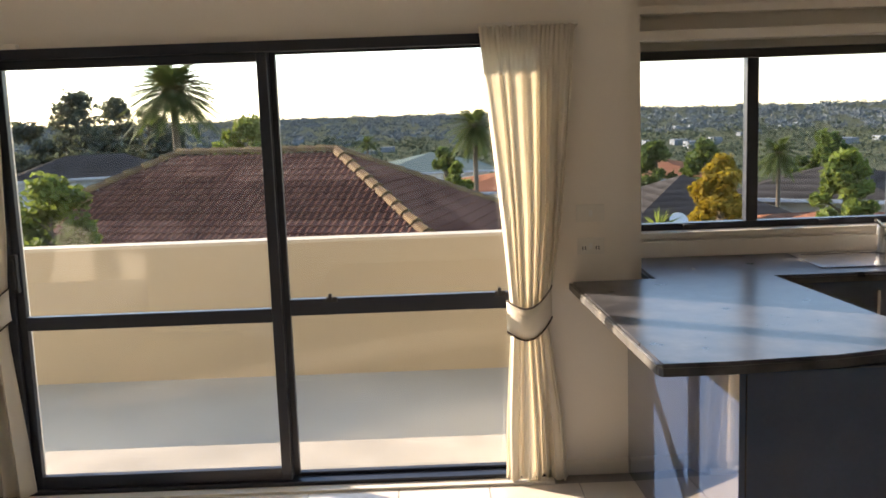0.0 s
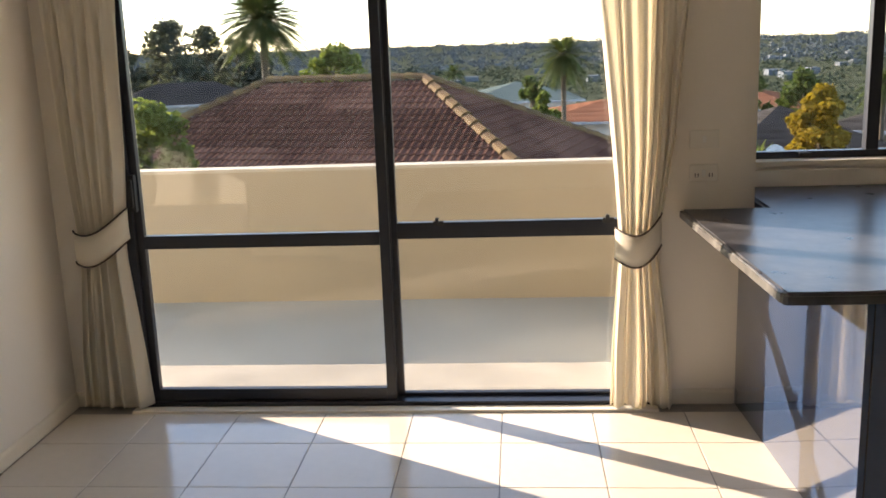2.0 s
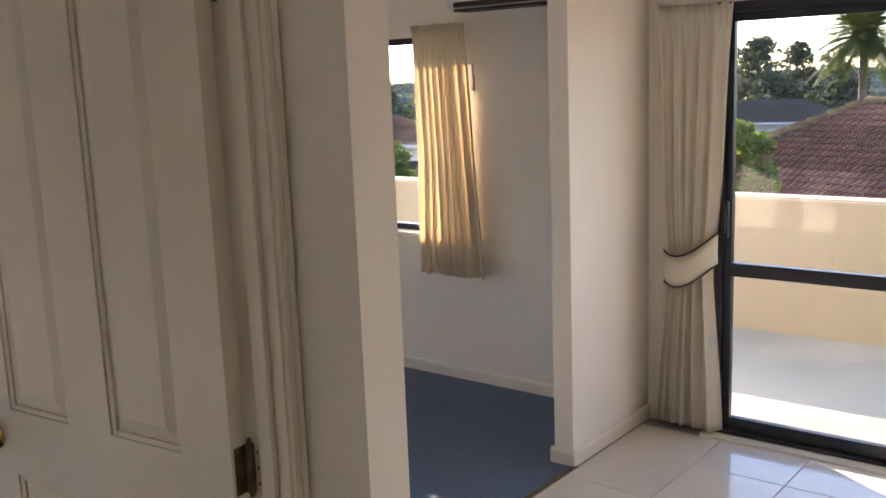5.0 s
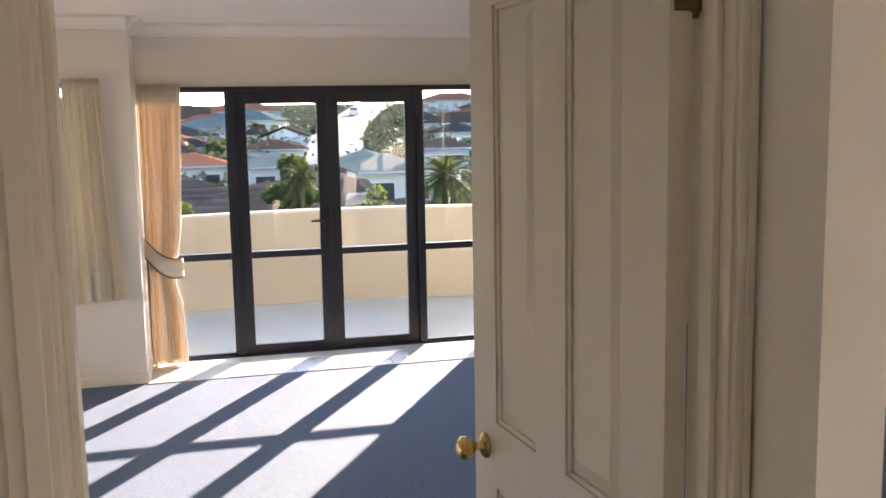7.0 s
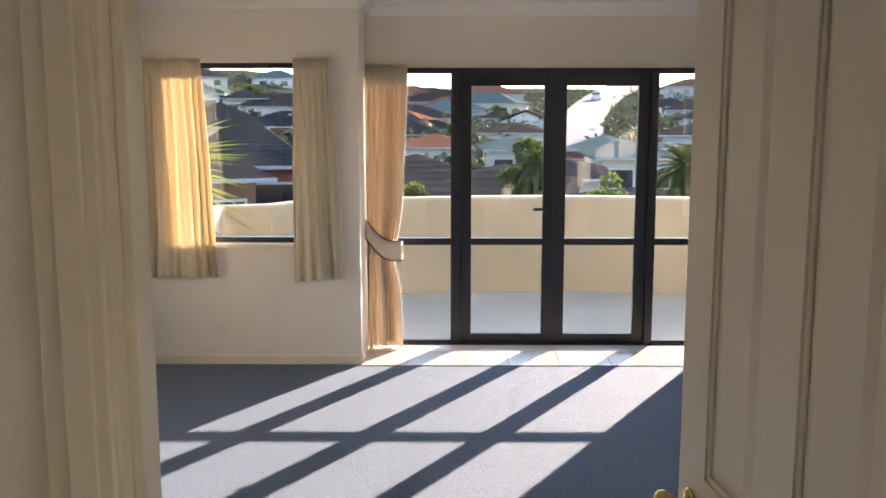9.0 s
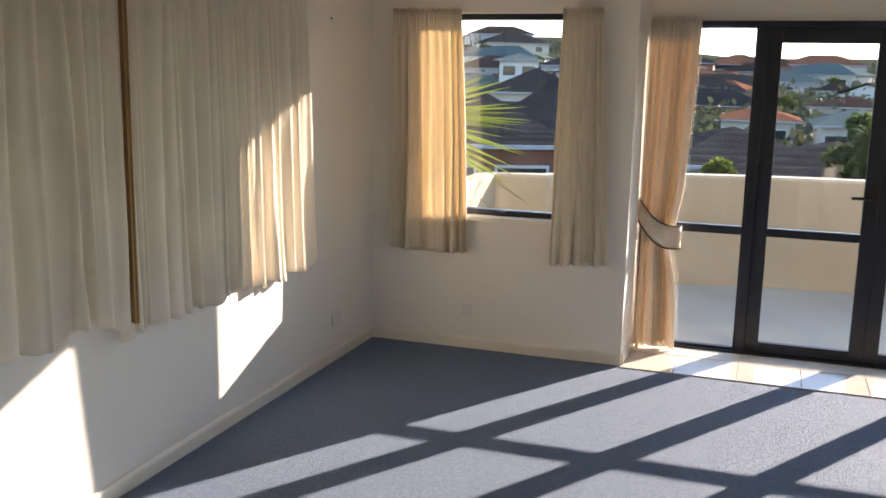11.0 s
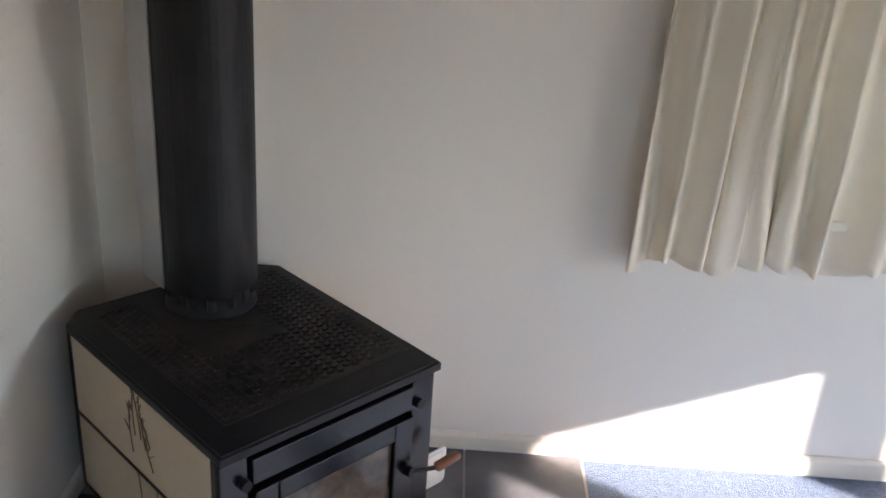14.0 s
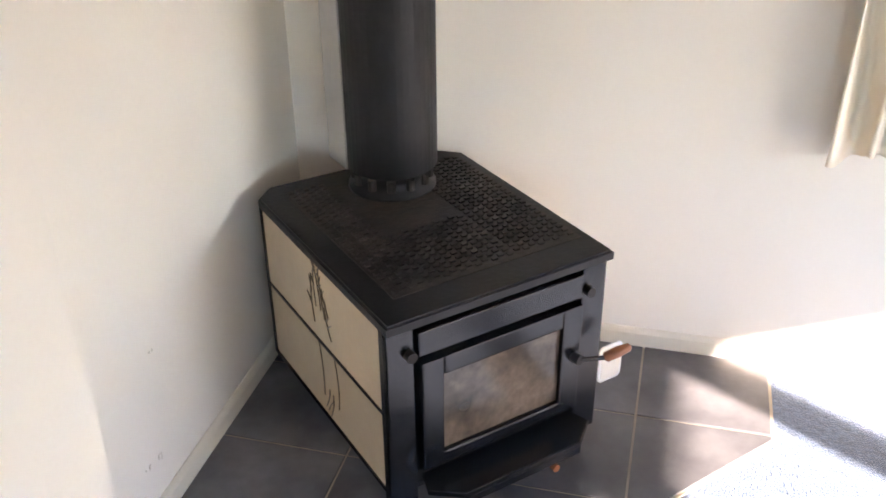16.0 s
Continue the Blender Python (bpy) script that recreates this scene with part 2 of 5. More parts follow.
struct(link("wall_south", boxes([
    (-6.2, -6.07, -0.1, -4.75, -5.866, CEIL), (-4.75, -6.07, -0.1, -2.35, -5.866, 0.86), (-4.75, -6.07, 1.95, -2.35, -5.866, CEIL), (-2.35, -6.07, -0.1, -0.52, -5.866, CEIL)]), M_WALL), "warm white painted plaster wall", "wall")
struct(link("wall_southwest", boxes([
    (-6.19, -5.866, -0.1, -5.99, -5.49, CEIL), (-6.19, -5.49, -0.1, -5.99, -4.60, 0.82), (-6.19, -5.49, 2.0, -5.99, -4.60, CEIL), (-6.19, -4.60, -0.1, -5.99, -4.286, CEIL), (-6.51, -4.386, -0.1, -6.19, -4.286, CEIL)]), M_WALL), "warm white painted wall with a window", "wall")
struct(link("wall_west", boxes([
    (-6.71, -4.386, -0.1, -6.511, -4.278, CEIL), (-6.71, -4.278, 1.985, -6.51, -1.63, CEIL), (-6.71, -1.63, -0.1, -6.51, 0, CEIL)]), M_WALL), "warm white painted wall round french doors", "wall")
struct(link("wall_nib", box(-1.61, -0.736, 0, -1.513, 0, CEIL, bev=0.004), M_WALL), "short warm white nib wall between kitchen and lounge", "wall")
DW0, DW1 = -0.775, -0.665
DY0, DY1 = -4.015, -3.125
struct(link("wall_door", boxes([
    (DW0, DY1 + 0.02, 0, DW1, -3.09, CEIL), (DW0, DY0 - 0.02, 2.075, DW1, DY1 + 0.02, CEIL), (DW0, -4.42, 0, DW1, DY0 - 0.02, CEIL), (DW0, -3.09, 0, -0.5, -2.99, CEIL)]), M_WALL), "warm white partition wall with a doorway", "wall")
struct(link("wall_lounge_east", boxes([(-0.524, -6.3, 0, -0.42, -4.42, CEIL), (DW1, -4.42, 0, -0.42, -4.32, CEIL)]), M_WALL), "warm white wall beside the wood burner", "wall")
struct(link("ceiling", box(-6.71, -6.4, CEIL, 5.15, 0.76, CEIL + 0.12), M_CEIL), "flat white painted ceiling", "ceiling")


def moulding(name, segs, prof, label, cat, mt):
    """Runs a profile (out, up) along straight stretches; each carries the way out of the wall."""
    bm = bmesh.new()
    for (x0, y0), (x1, y1), (nx, ny) in segs:
        a = [bm.verts.new((x0 + nx * o, y0 + ny * o, z)) for o, z in prof]
        b = [bm.verts.new((x1 + nx * o, y1 + ny * o, z)) for o, z in prof]
        k = len(prof)
        for i in range(k):
            bm.faces.new((a[i], a[(i + 1) % k], b[(i + 1) % k], b[i]))
        bm.faces.new(a[::-1])
        bm.faces.new(b)
    bmesh.ops.recalc_face_normals(bm, faces=bm.faces)
    return struct(link(name, bm, mt), label, cat)


LOUNGE = [((-5.99, -5.866), (-0.524, -5.866), (0, 1)), ((-5.99, -5.866), (-5.99, -4.286), (1, 0)), ((-6.51, -4.286), (-5.99, -4.286), (0, 1)),
          ((-6.51, 0), (-1.61, 0), (0, -1)), ((-0.524, -5.866), (-0.524, -4.42), (-1, 0))]
cove = [(0, CEIL), (0.085, CEIL), (0.08, CEIL - 0.02), (0.05, CEIL - 0.04), (0.028, CEIL - 0.062), (0.018, CEIL - 0.085), (0, CEIL - 0.085)]
moulding("cornice", LOUNGE + [((-6.51, -4.286), (-6.51, 0), (1, 0))], cove, "white coved plaster cornice", "cornice", M_CEIL)
skirt = [(0, 0), (0.014, 0), (0.014, 0.055), (0.010, 0.064), (0.004, 0.07), (0, 0.07)]
moulding("baseboard", LOUNGE + [((-6.51, -1.63), (-6.51, 0), (1, 0)), ((-1.513, 0), (-1.22, 0), (0, -1)), ((-1.513, -0.736), (-1.513, 0), (1, 0)), ((-1.625, -0.736), (-1.499, -0.736), (0, -1)),
                                ((-1.61, -0.736), (-1.61, 0), (-1, 0)), ((1.28, 0), (1.585, 0), (0, -1)), ((DW0, -4.42), (DW0, DY0 - 0.08), (-1, 0)), ((-0.5, -3.104), (-0.5, -2.976), (1, 0)), ((DW1 + 0.02, -3.09), (-0.5, -3.09), (0, -1))],
         skirt, "cream painted skirting board", "baseboard", M_TRIM)

floor = struct(link("floor", box(-1.504, -6.25, -0.12, 5.0, 0.58, -0.004), M_GROUT), "cream polished ceramic floor tiles with grey grout", "floor")
struct(link("carpet", boxes([(-6.51, -5.866, -0.12, -1.505, 0, 0.0), (-1.505, -5.866, -0.12, DW1 - 0.03, -2.99, 0.002)]), M_CARPET), "blue grey cut pile carpet", "carpet")
struct(link("carpet_trim", box(-1.512, -2.99, -0.01, -1.488, -0.736, 0.004, bev=0.002), M_BRASSOLD), "thin metal carpet edge strip", "trim")

# ---- joinery ----
def pane(parent, x0, y0, z0, x1, y1, z1):
    g = part("pane", box(x0, y0, z0, x1, y1, z1), M_GLASS, parent, "clear window glass")
    g.visible_shadow = False
    return g


def sash(parent, axis, at, thick, a0, a1, z0, z1, stile, rails, name="sash"):
    """A glazed leaf in the plane axis = at: stiles, rails (z ranges) and the panes between."""
    lo, hi = at - thick / 2, at + thick / 2

    def bx(u0, w0, u1, w1, tl=lo, th=hi):
        return (u0, tl, w0, u1, th, w1) if axis == "y" else (tl, u0, w0, th, u1, w1)
    fr = part(name, boxes([bx(a0, z0, a0 + stile, z1), bx(a1 - stile, z0, a1, z1)] + [bx(a0 + stile, r0, a1 - stile, r1) for r0, r1 in rails], bev=0.003), M_ALU, parent)
    for (_, w0), (w1, _) in zip(rails, rails[1:]):
        pane(fr, *bx(a0 + stile - 0.005, w0 - 0.005, a1 - stile + 0.005, w1 + 0.005, at - 0.003, at + 0.003))
    return fr


# sliding door to the balcony
sl = struct(new("door_1"), "dark navy aluminium sliding glass door", "sliding door")
part("door_frame", boxes([(-1.163, -0.045, 0.0, -1.125, 0.09, 2.0), (1.185, -0.045, 0.0, 1.223, 0.09, 2.0), (-1.125, -0.045, 1.955, 1.185, 0.09, 2.0), (-1.125, -0.045, -0.02, 1.185, 0.09, 0.03)], bev=0.003), M_ALU, sl)
left = sash(sl, "y", 0.0, 0.036, -1.135, 0.045, 0.03, 1.955, 0.045, [(0.03, 0.088), (0.77, 0.832), (1.915, 1.955)], "sliding_sash")
right = sash(sl, "y", 0.05, 0.036, 0.035, 1.19, 0.03, 1.955, 0.04, [(0.03, 0.045), (0.785, 0.86), (1.945, 1.955)], "fixed_sash")
part("interlock", box(0.028, 0.0185, 0.032, 0.048, 0.0315, 1.953), M_ALU, left)
part("handle", boxes([(-1.128, -0.05, 0.95, -1.098, -0.018, 1.12), (-1.122, -0.062, 0.97, -1.106, -0.048, 1.10)], bev=0.004), M_DARK, left, "black pull handle")
for lx in (0.24, 1.0):
    part("latch", boxes([(lx, 0.018, 0.845, lx + 0.05, 0.034, 0.868), (lx + 0.012, 0.005, 0.856, lx + 0.028, 0.022, 0.885)], bev=0.003), M_DARK, right, "small black stay")
struct(link("sill_slider", box(-1.2, -0.105, -0.02, 1.24, -0.046, 0.012, bev=0.003), M_TRIM), "cream timber door sill", "sill")
struct(link("architrave_slider", boxes([(-1.2, -0.012, 0.0, -1.163, 0.0, 2.03), (1.223, -0.012, 0, 1.26, 0.0, 2.03), (-1.163, -0.012, 2.0, 1.223, 0, 2.03)]), M_WALL), "painted reveal round the sliding door", "trim")

# french doors with sidelights
fr = struct(new("door_2"), "dark navy aluminium french doors with sidelights", "french doors")
FX = -6.53
part("door_frame", boxes([(FX - 0.05, -4.278, 0, FX + 0.05, -4.24, 1.985), (FX - 0.05, -1.67, 0, FX + 0.05, -1.63, 1.985), (FX - 0.05, -4.24, 1.955, FX + 0.05, -1.67, 1.985), (FX - 0.05, -4.24, -0.02, FX + 0.05, -1.67, 0.02),
                          (FX - 0.05, -3.672, 0.02, FX + 0.05, -3.619, 1.955), (FX - 0.05, -2.288, 0.02, FX + 0.05, -2.238, 1.955)], bev=0.003), M_ALU, fr)
RA = [(0.02, 0.085), (0.735, 0.785), (1.862, 1.955)]
fl_ = sash(fr, "x", FX, 0.04, -3.619, -2.9501, 0.02, 1.955, 0.08, RA, "door_leaf")
fr_ = sash(fr, "x", FX, 0.04, -2.9499, -2.288, 0.02, 1.955, 0.08, RA, "door_leaf")
sash(fr, "x", FX, 0.04, -4.24, -3.672, 0.02, 1.955, 0.014, [(0.02, 0.035), (0.735, 0.785), (1.945, 1.955)], "sidelight")
sash(fr, "x", FX, 0.04, -2.238, -1.67, 0.02, 1.955, 0.014, [(0.02, 0.035), (0.735, 0.785), (1.945, 1.955)], "sidelight")
hb = boxes([(FX + 0.02, -3.0, 0.88, FX + 0.03, -2.96, 1.08)], bev=0.004)
cyl(hb, (FX + 0.03, -2.98, 1.0), (FX + 0.07, -2.98, 1.0), 0.009)
cyl(hb, (FX + 0.065, -2.975, 1.0), (FX + 0.065, -3.1, 0.997), 0.009)
part("lever_handle", hb, M_LEVER, fl_, "dark bronze lever handle")
struct(link("sill_french", box(FX + 0.05, -4.278, -0.02, -6.30, -1.63, 0.008, bev=0.003), M_TRIM), "cream timber threshold", "sill")
struct(link("architrave_french", boxes([(-6.51, -4.278, 1.985, -6.498, -1.63, 2.02)]), M_TRIM), "cream head trim", "trim")


def window(name, axis, at, a0, a1, z0, z1, mull, label, inner):
    w = struct(new(name), label, "window")
    h = 0.035

    def bx(u0, w0, u1, w1, t0, t1):
        return (u0, t0, w0, u1, t1, w1) if axis == "y" else (t0, u0, w0, t1, u1, w1)
    lo, hi = at - 0.03, at + 0.03
    rows = [bx(a0, z0, a0 + h, z1, lo, hi), bx(a1 - h, z0, a1, z1, lo, hi), bx(a0 + h, z0, a1 - h, z0 + h, lo, hi), bx(a0 + h, z1 - h, a1 - h, z1, lo, hi)]
    rows += [bx(m - 0.03, z0 + h, m + 0.03, z1 - h, lo, hi) for m in mull]
    part("window_frame", boxes(rows, bev=0.003), M_ALU, w)
    edges = [a0 + h] + [e for m in mull for e in (m - 0.03, m + 0.03)] + [a1 - h]
    for e0, e1 in zip(edges[::2], edges[1::2]):
        pane(w, *bx(e0 - 0.004, z0 + h - 0.004, e1 + 0.004, z1 - h + 0.004, at - 0.003, at + 0.003))
        mid = (e0 + e1) / 2
        s = 1 if inner > at else -1
        part("latch", boxes([bx(mid - 0.03, z0 + 0.012, mid + 0.03, z0 + 0.03, *sorted((at + s * 0.03, at + s * 0.05)))], bev=0.004), M_DARK, w)
    s = 1 if inner > at else -1
    part("window_sill", boxes([bx(a0 - 0.02, z0 - 0.03, a1 + 0.02, z0 - 0.001, *sorted((at + s * 0.031, inner + s * 0.025)))], bev=0.004), M_TRIM, w)
    return w


window("window_1", "y", 0.08, -4.40, -2.62, 0.84, 1.95, [-3.345], "dark framed lounge window over the balcony", 0.0)
window("window_2", "x", -6.08, -5.49, -4.60, 0.82, 2.0, [], "small dark framed awning window", -5.99)
window("window_3", "y", 0.66, 1.71, 4.1, 1.03, 1.93, [2.36, 3.1], "wide dark framed kitchen window", 0.58)
window("window_4", "y", -5.97, -4.75, -2.35, 0.86, 1.95, [-3.55], "wide window behind drawn curtains", -5.866)
struct(link("blind_rail", boxes([(1.72, 0.5, 1.88, 4.1, 0.57, 1.925)], bev=0.006), M_DARK), "dark rolled blind head rail", "blind")
struct(link("kitchen_soffit", boxes([(1.70, 0.44, 1.97, 5.0, 0.578, 2.02), (1.70, 0.50, 2.10, 5.0, 0.578, 2.14)], bev=0.005), M_WALL), "painted pelmet ledges over the kitchen window", "trim")


# ---- curtains ----
def curtain(name, axis, at, levels, pleats, mt, label, seed, depth=0.03, group="", out=1, ragged=0.012):
    """Cloth hung in pleats. levels: from the hem up, (z, from, to) of the cloth's edges along the wall; out: the side it hangs on."""
    rng = random.Random(seed)
    ob = thing(name, label, "curtain", group)
    nu, nz = pleats * 14, 44
    zs = [l[0] for l in levels]
    ph = [rng.uniform(-0.5, 0.5) for _ in range(pleats + 2)]
    amp = [rng.uniform(0.65, 1.25) for _ in range(pleats + 2)]
    hem = [rng.uniform(-1, 1) for _ in range(pleats + 2)]
    wide = [rng.uniform(0.55, 1.5) for _ in range(pleats)]
    cuts = [sum(wide[:k]) / sum(wide) for k in range(pleats + 1)]
    lean = [rng.uniform(-0.35, 0.35) for _ in range(pleats + 2)]
    sharp = [rng.uniform(0.0, 0.45) for _ in range(pleats + 2)]
    bm = bmesh.new()
    grid = []
    for k in range(nz + 1):
        s = k / nz
        z = zs[0] + (zs[-1] - zs[0]) * s
        e0, e1 = (np.interp(z, zs, [l[i] for l in levels]) for i in (1, 2))
        full = abs(levels[-1][2] - levels[-1][1])
        tight = min(1.0, abs(e1 - e0) / full)
        row = []
        for i in range(nu + 1):
            j = i / nu * pleats
            jj = int(min(j, pleats - 1))
            u = cuts[jj] + (cuts[jj + 1] - cuts[jj]) * (j - jj)
            f = j - jj
            a = amp[jj] * (1 - f) + amp[jj + 1] * f
            p = ph[jj] * (1 - f) + ph[jj + 1] * f
            wob = 0.35 * math.sin(2.1 * s * 3 + jj * 1.7)
            w0 = 2 * math.pi * (j + (p + lean[jj] * (1 - f) + lean[jj + 1] * f) * (1 - s) + 0.12 * wob)
            d = depth * a * (0.5 + 0.5 * (1 - s)) * (math.sin(w0) + sharp[jj] * math.sin(2 * w0 + 0.7))
            d += 0.14 * depth * math.sin(2 * math.pi * (2.3 * j + ph[jj]) + 5 * s) * (0.4 if s < 0.93 else 1.0)
            if s > 0.9:
                # pencil-pleat heading: pinched at the tape, with a frill above it
                k9 = min(1.0, (s - 0.9) / 0.04)
                frill = 0.5 + max(0.0, s - 0.955) / 0.045
                d = d * (1 - 0.75 * k9) + k9 * 0.0085 * frill * math.sin(6 * math.pi * j + 2.2 * ph[jj])
            sway = 0.25 * (e1 - e0) / pleats * math.sin(2 * math.pi * j + 1.3 + 2 * s) * (1 - s) * 0.6
            c = e0 + (e1 - e0) * u + sway
            zz = z + (ragged * (hem[jj] * (1 - f) + hem[jj + 1] * f) + 0.4 * ragged * math.sin(2 * math.pi * j)) * max(0, 1 - s * 6)
            if s > 0.97:
                zz += 0.007 * math.sin(6 * math.pi * j + 1.1) + 0.004 * math.sin(2 * math.pi * j * 1.3)
            w = at + out * (depth * (1.0 + 0.3 * (1 - tight)) + d)
            row.append(bm.verts.new((c, w, zz) if axis == "y" else (w, c, zz)))
        grid.append(row)
    for a, b in zip(grid, grid[1:]):
        for i in range(nu):
            bm.faces.new((a[i], a[i + 1], b[i + 1], b[i]))
    cl = part("cloth", bm, mt, ob, smooth=True)
    so = cl.modifiers.new("thickness", "SOLIDIFY")
    so.thickness = 0.003
    return ob


def tieback(ob, axis, at, e0, e1, z_in, z_out, high, out, mt):
    """A stiff band round the gathered cloth, from its wall hook (higher) to the far side (lower), with dark piping."""
    n = 22

    def ring(off, rz):
        pts = []
        for i in range(n + 1):
            u = i / n
            c = e0 + (e1 - e0) * u
            d = 0.012 + 0.085 * math.sin(math.pi * u) ** 0.7
            z = z_in + (z_out - z_in) * u - 0.05 * math.sin(math.pi * u) + rz
            w = at + out * (d + off)
            pts.append((c, w, z) if axis == "y" else (w, c, z))
        return pts
    bm = bmesh.new()
    rows = [[bm.verts.new(q) for q in ring(o, r)] for o, r in ((0, 0), (0.006, high * 0.3), (0.006, high * 0.7), (0, high))]
    for a, b in zip(rows, rows[1:]):
        for i in range(n):
            bm.faces.new((a[i], a[i + 1], b[i + 1], b[i]))
    band = part("tieback", bm, mt, ob, "cream tieback with dark piping", True)
    so = band.modifiers.new("thickness", "SOLIDIFY")
    so.thickness = 0.006
    for rz in (0.0, high):
        bm = bmesh.new()
        ps = ring(0.004, rz)
        for a, b in zip(ps, ps[1:]):
            cyl(bm, a, b, 0.004, seg=6)
        part("piping", bm, M_PIPING, band)


c = curtain("curtain", "y", -0.05, [(0.025, -1.435, -1.115), (0.3, -1.42, -1.13), (0.78, -1.365, -1.165), (1.2, -1.40, -1.125), (2.0, -1.43, -1.08)], 6, M_CURTS, "cream curtain tied back, reaching the floor", 3, 0.027, "slider curtains", -1)
tieback(c, "y", -0.05, -1.40, -1.135, 0.73, 0.83, 0.145, -1, M_CURTS)
c = curtain("curtain", "y", -0.05, [(0.02, 1.02, 1.30), (0.3, 1.03, 1.285), (0.76, 1.065, 1.225), (1.2, 1.03, 1.29), (2.02, 0.955, 1.365)], 7, M_CURTS, "cream curtain tied back, reaching the floor", 7, 0.027, "slider curtains", -1)
tieback(c, "y", -0.05, 1.045, 1.245, 0.70, 0.76, 0.14, -1, M_CURTS)
curtain("curtain", "y", -0.05, [(0.63, -2.90, -2.45), (1.3, -2.88, -2.50), (2.0, -2.90, -2.55)], 8, M_CURT, "short cream curtain glowing in the sun", 11, 0.028, "", -1)
curtain("curtain", "x", -5.95, [(0.60, -5.72, -5.225), (1.3, -5.71, -5.25), (2.02, -5.705, -5.29)], 8, M_CURT, "short sunlit cream window curtain", 15, 0.028, "window curtains", 1)
curtain("curtain", "x", -5.95, [(0.585, -4.72, -4.385), (1.3, -4.71, -4.43), (2.02, -4.695, -4.47)], 6, M_CURT, "short cream window curtain drawn open", 19, 0.028, "window curtains", 1)
c = curtain("curtain", "x", -6.44, [(0.02, -4.275, -4.03), (0.45, -4.265, -4.05), (0.62, -4.26, -4.09), (1.0, -4.27, -4.03), (2.0, -4.275, -3.985)], 7, M_CURTF, "cream curtain tied back beside french doors", 23, 0.03, "french door curtains", 1)
tieback(c, "x", -6.44, -4.29, -4.025, 0.80, 0.64, 0.14, 1, M_CURTF)
c = curtain("curtain", "x", -6.44, [(0.02, -1.70, -1.40), (0.45, -1.69, -1.42), (0.62, -1.65, -1.44), (1.0, -1.69, -1.40), (2.0, -1.72, -1.37)], 7, M_CURTF, "cream curtain tied back beside french doors", 29, 0.03, "french door curtains", 1)
tieback(c, "x", -6.44, -1.68, -1.40, 0.66, 0.82, 0.14, 1, M_CURTF)
drawn = curtain("curtain", "y", -5.845, [(0.715, -3.555, -2.025), (0.9, -3.55, -2.03), (2.0, -3.53, -2.04)], 13, M_CURT2, "wide off white curtain drawn closed", 31, 0.036, "drawn curtains", 1, 0.03)
curtain("curtain", "y", -5.85, [(0.64, -5.09, -3.53), (0.9, -5.07, -3.525), (2.04, -5.03, -3.51)], 15, M_CURT2, "wide off white curtain drawn closed", 37, 0.032, "drawn curtains", 1, 0.025)
# strip added at the join; its tan colour stands for light through the cloth
edge = boxes([(-3.552, -5.80, 0.70, -3.546, -5.765, 2.0), (-3.546, -5.775, 0.70, -3.532, -5.771, 2.0)], bev=0.0015)
part("gap_glow_strip", edge, M_GAPGLOW, drawn, "tan strip painted as light through the curtain join")
struct(link("curtain_track", boxes([(-5.1, -5.84, 2.03, -2.0, -5.82, 2.05), (-1.45, -0.06, 2.0, -1.0, -0.02, 2.02), (0.95, -0.06, 2.02, 1.38, -0.02, 2.04)], bev=0.003), M_PLASTIC), "white curtain track", "curtain track")

# ---- panelled door ----
ang = math.pi + radians(5.8)
leaf = struct(new("door_3"), "cream panelled interior door standing open", "door")
leaf.matrix_world = Matrix.Translation((-0.763, -3.1385, 0)) @ Matrix.Rotation(ang, 4, "Z")
LW, LH = 0.79, 2.04
st = 0.128
pan = [(st, 0.33), (0.46, 0.662)]
zr = [(0.012, 0.24), (0.90, 1.05), (1.955, LH)]
rows = [(0, -0.004, 0.012, st, 0.034, LH), (0.33, -0.004, 0.012, 0.46, 0.034, LH), (0.662, -0.004, 0.012, LW, 0.034, LH)]
for a, b in pan:
    rows += [(a, -0.004, z0, b, 0.034, z1) for z0, z1 in zr]
part("rails", boxes(rows), M_DOOR, leaf)
for a, b in pan:
    for z0, z1 in ((0.24, 0.90), (1.05, 1.955)):
        part("panel", boxes([(a, 0.006, z0, b, 0.024, z1)]), M_DOOR, leaf)
        for face, top in ((0.006, -0.001), (0.024, 0.031)):
            bm = bmesh.new()
            lo = [bm.verts.new((u, face, w)) for u, w in ((a + 0.014, z0 + 0.014), (b - 0.014, z0 + 0.014), (b - 0.014, z1 - 0.014), (a + 0.014, z1 - 0.014))]
            hi = [bm.verts.new((u, top, w)) for u, w in ((a + 0.042, z0 + 0.042), (b - 0.042, z0 + 0.042), (b - 0.042, z1 - 0.042), (a + 0.042, z1 - 0.042))]
            bm.faces.new(hi)
            bm.faces.new(lo[::-1])
            for i in range(4):
                bm.faces.new((lo[i], lo[(i + 1) % 4], hi[(i + 1) % 4], hi[i]))
            bmesh.ops.recalc_face_normals(bm, faces=bm.faces)
            part("raised_field", bm, M_DOOR, leaf)
        bm = bmesh.new()
        for yy in (0.0035, 0.0265):
            for q in ((a, z0, a + 0.012, z1), (b - 0.012, z0, b, z1), (a + 0.012, z0, b - 0.012, z0 + 0.012), (a + 0.012, z1 - 0.012, b - 0.012, z1)):
                add_box(bm, q[0], yy - 0.0035, q[1], q[2], yy + 0.0035, q[3], bev=0.003)
        part("bead", bm, M_DOOR, leaf)
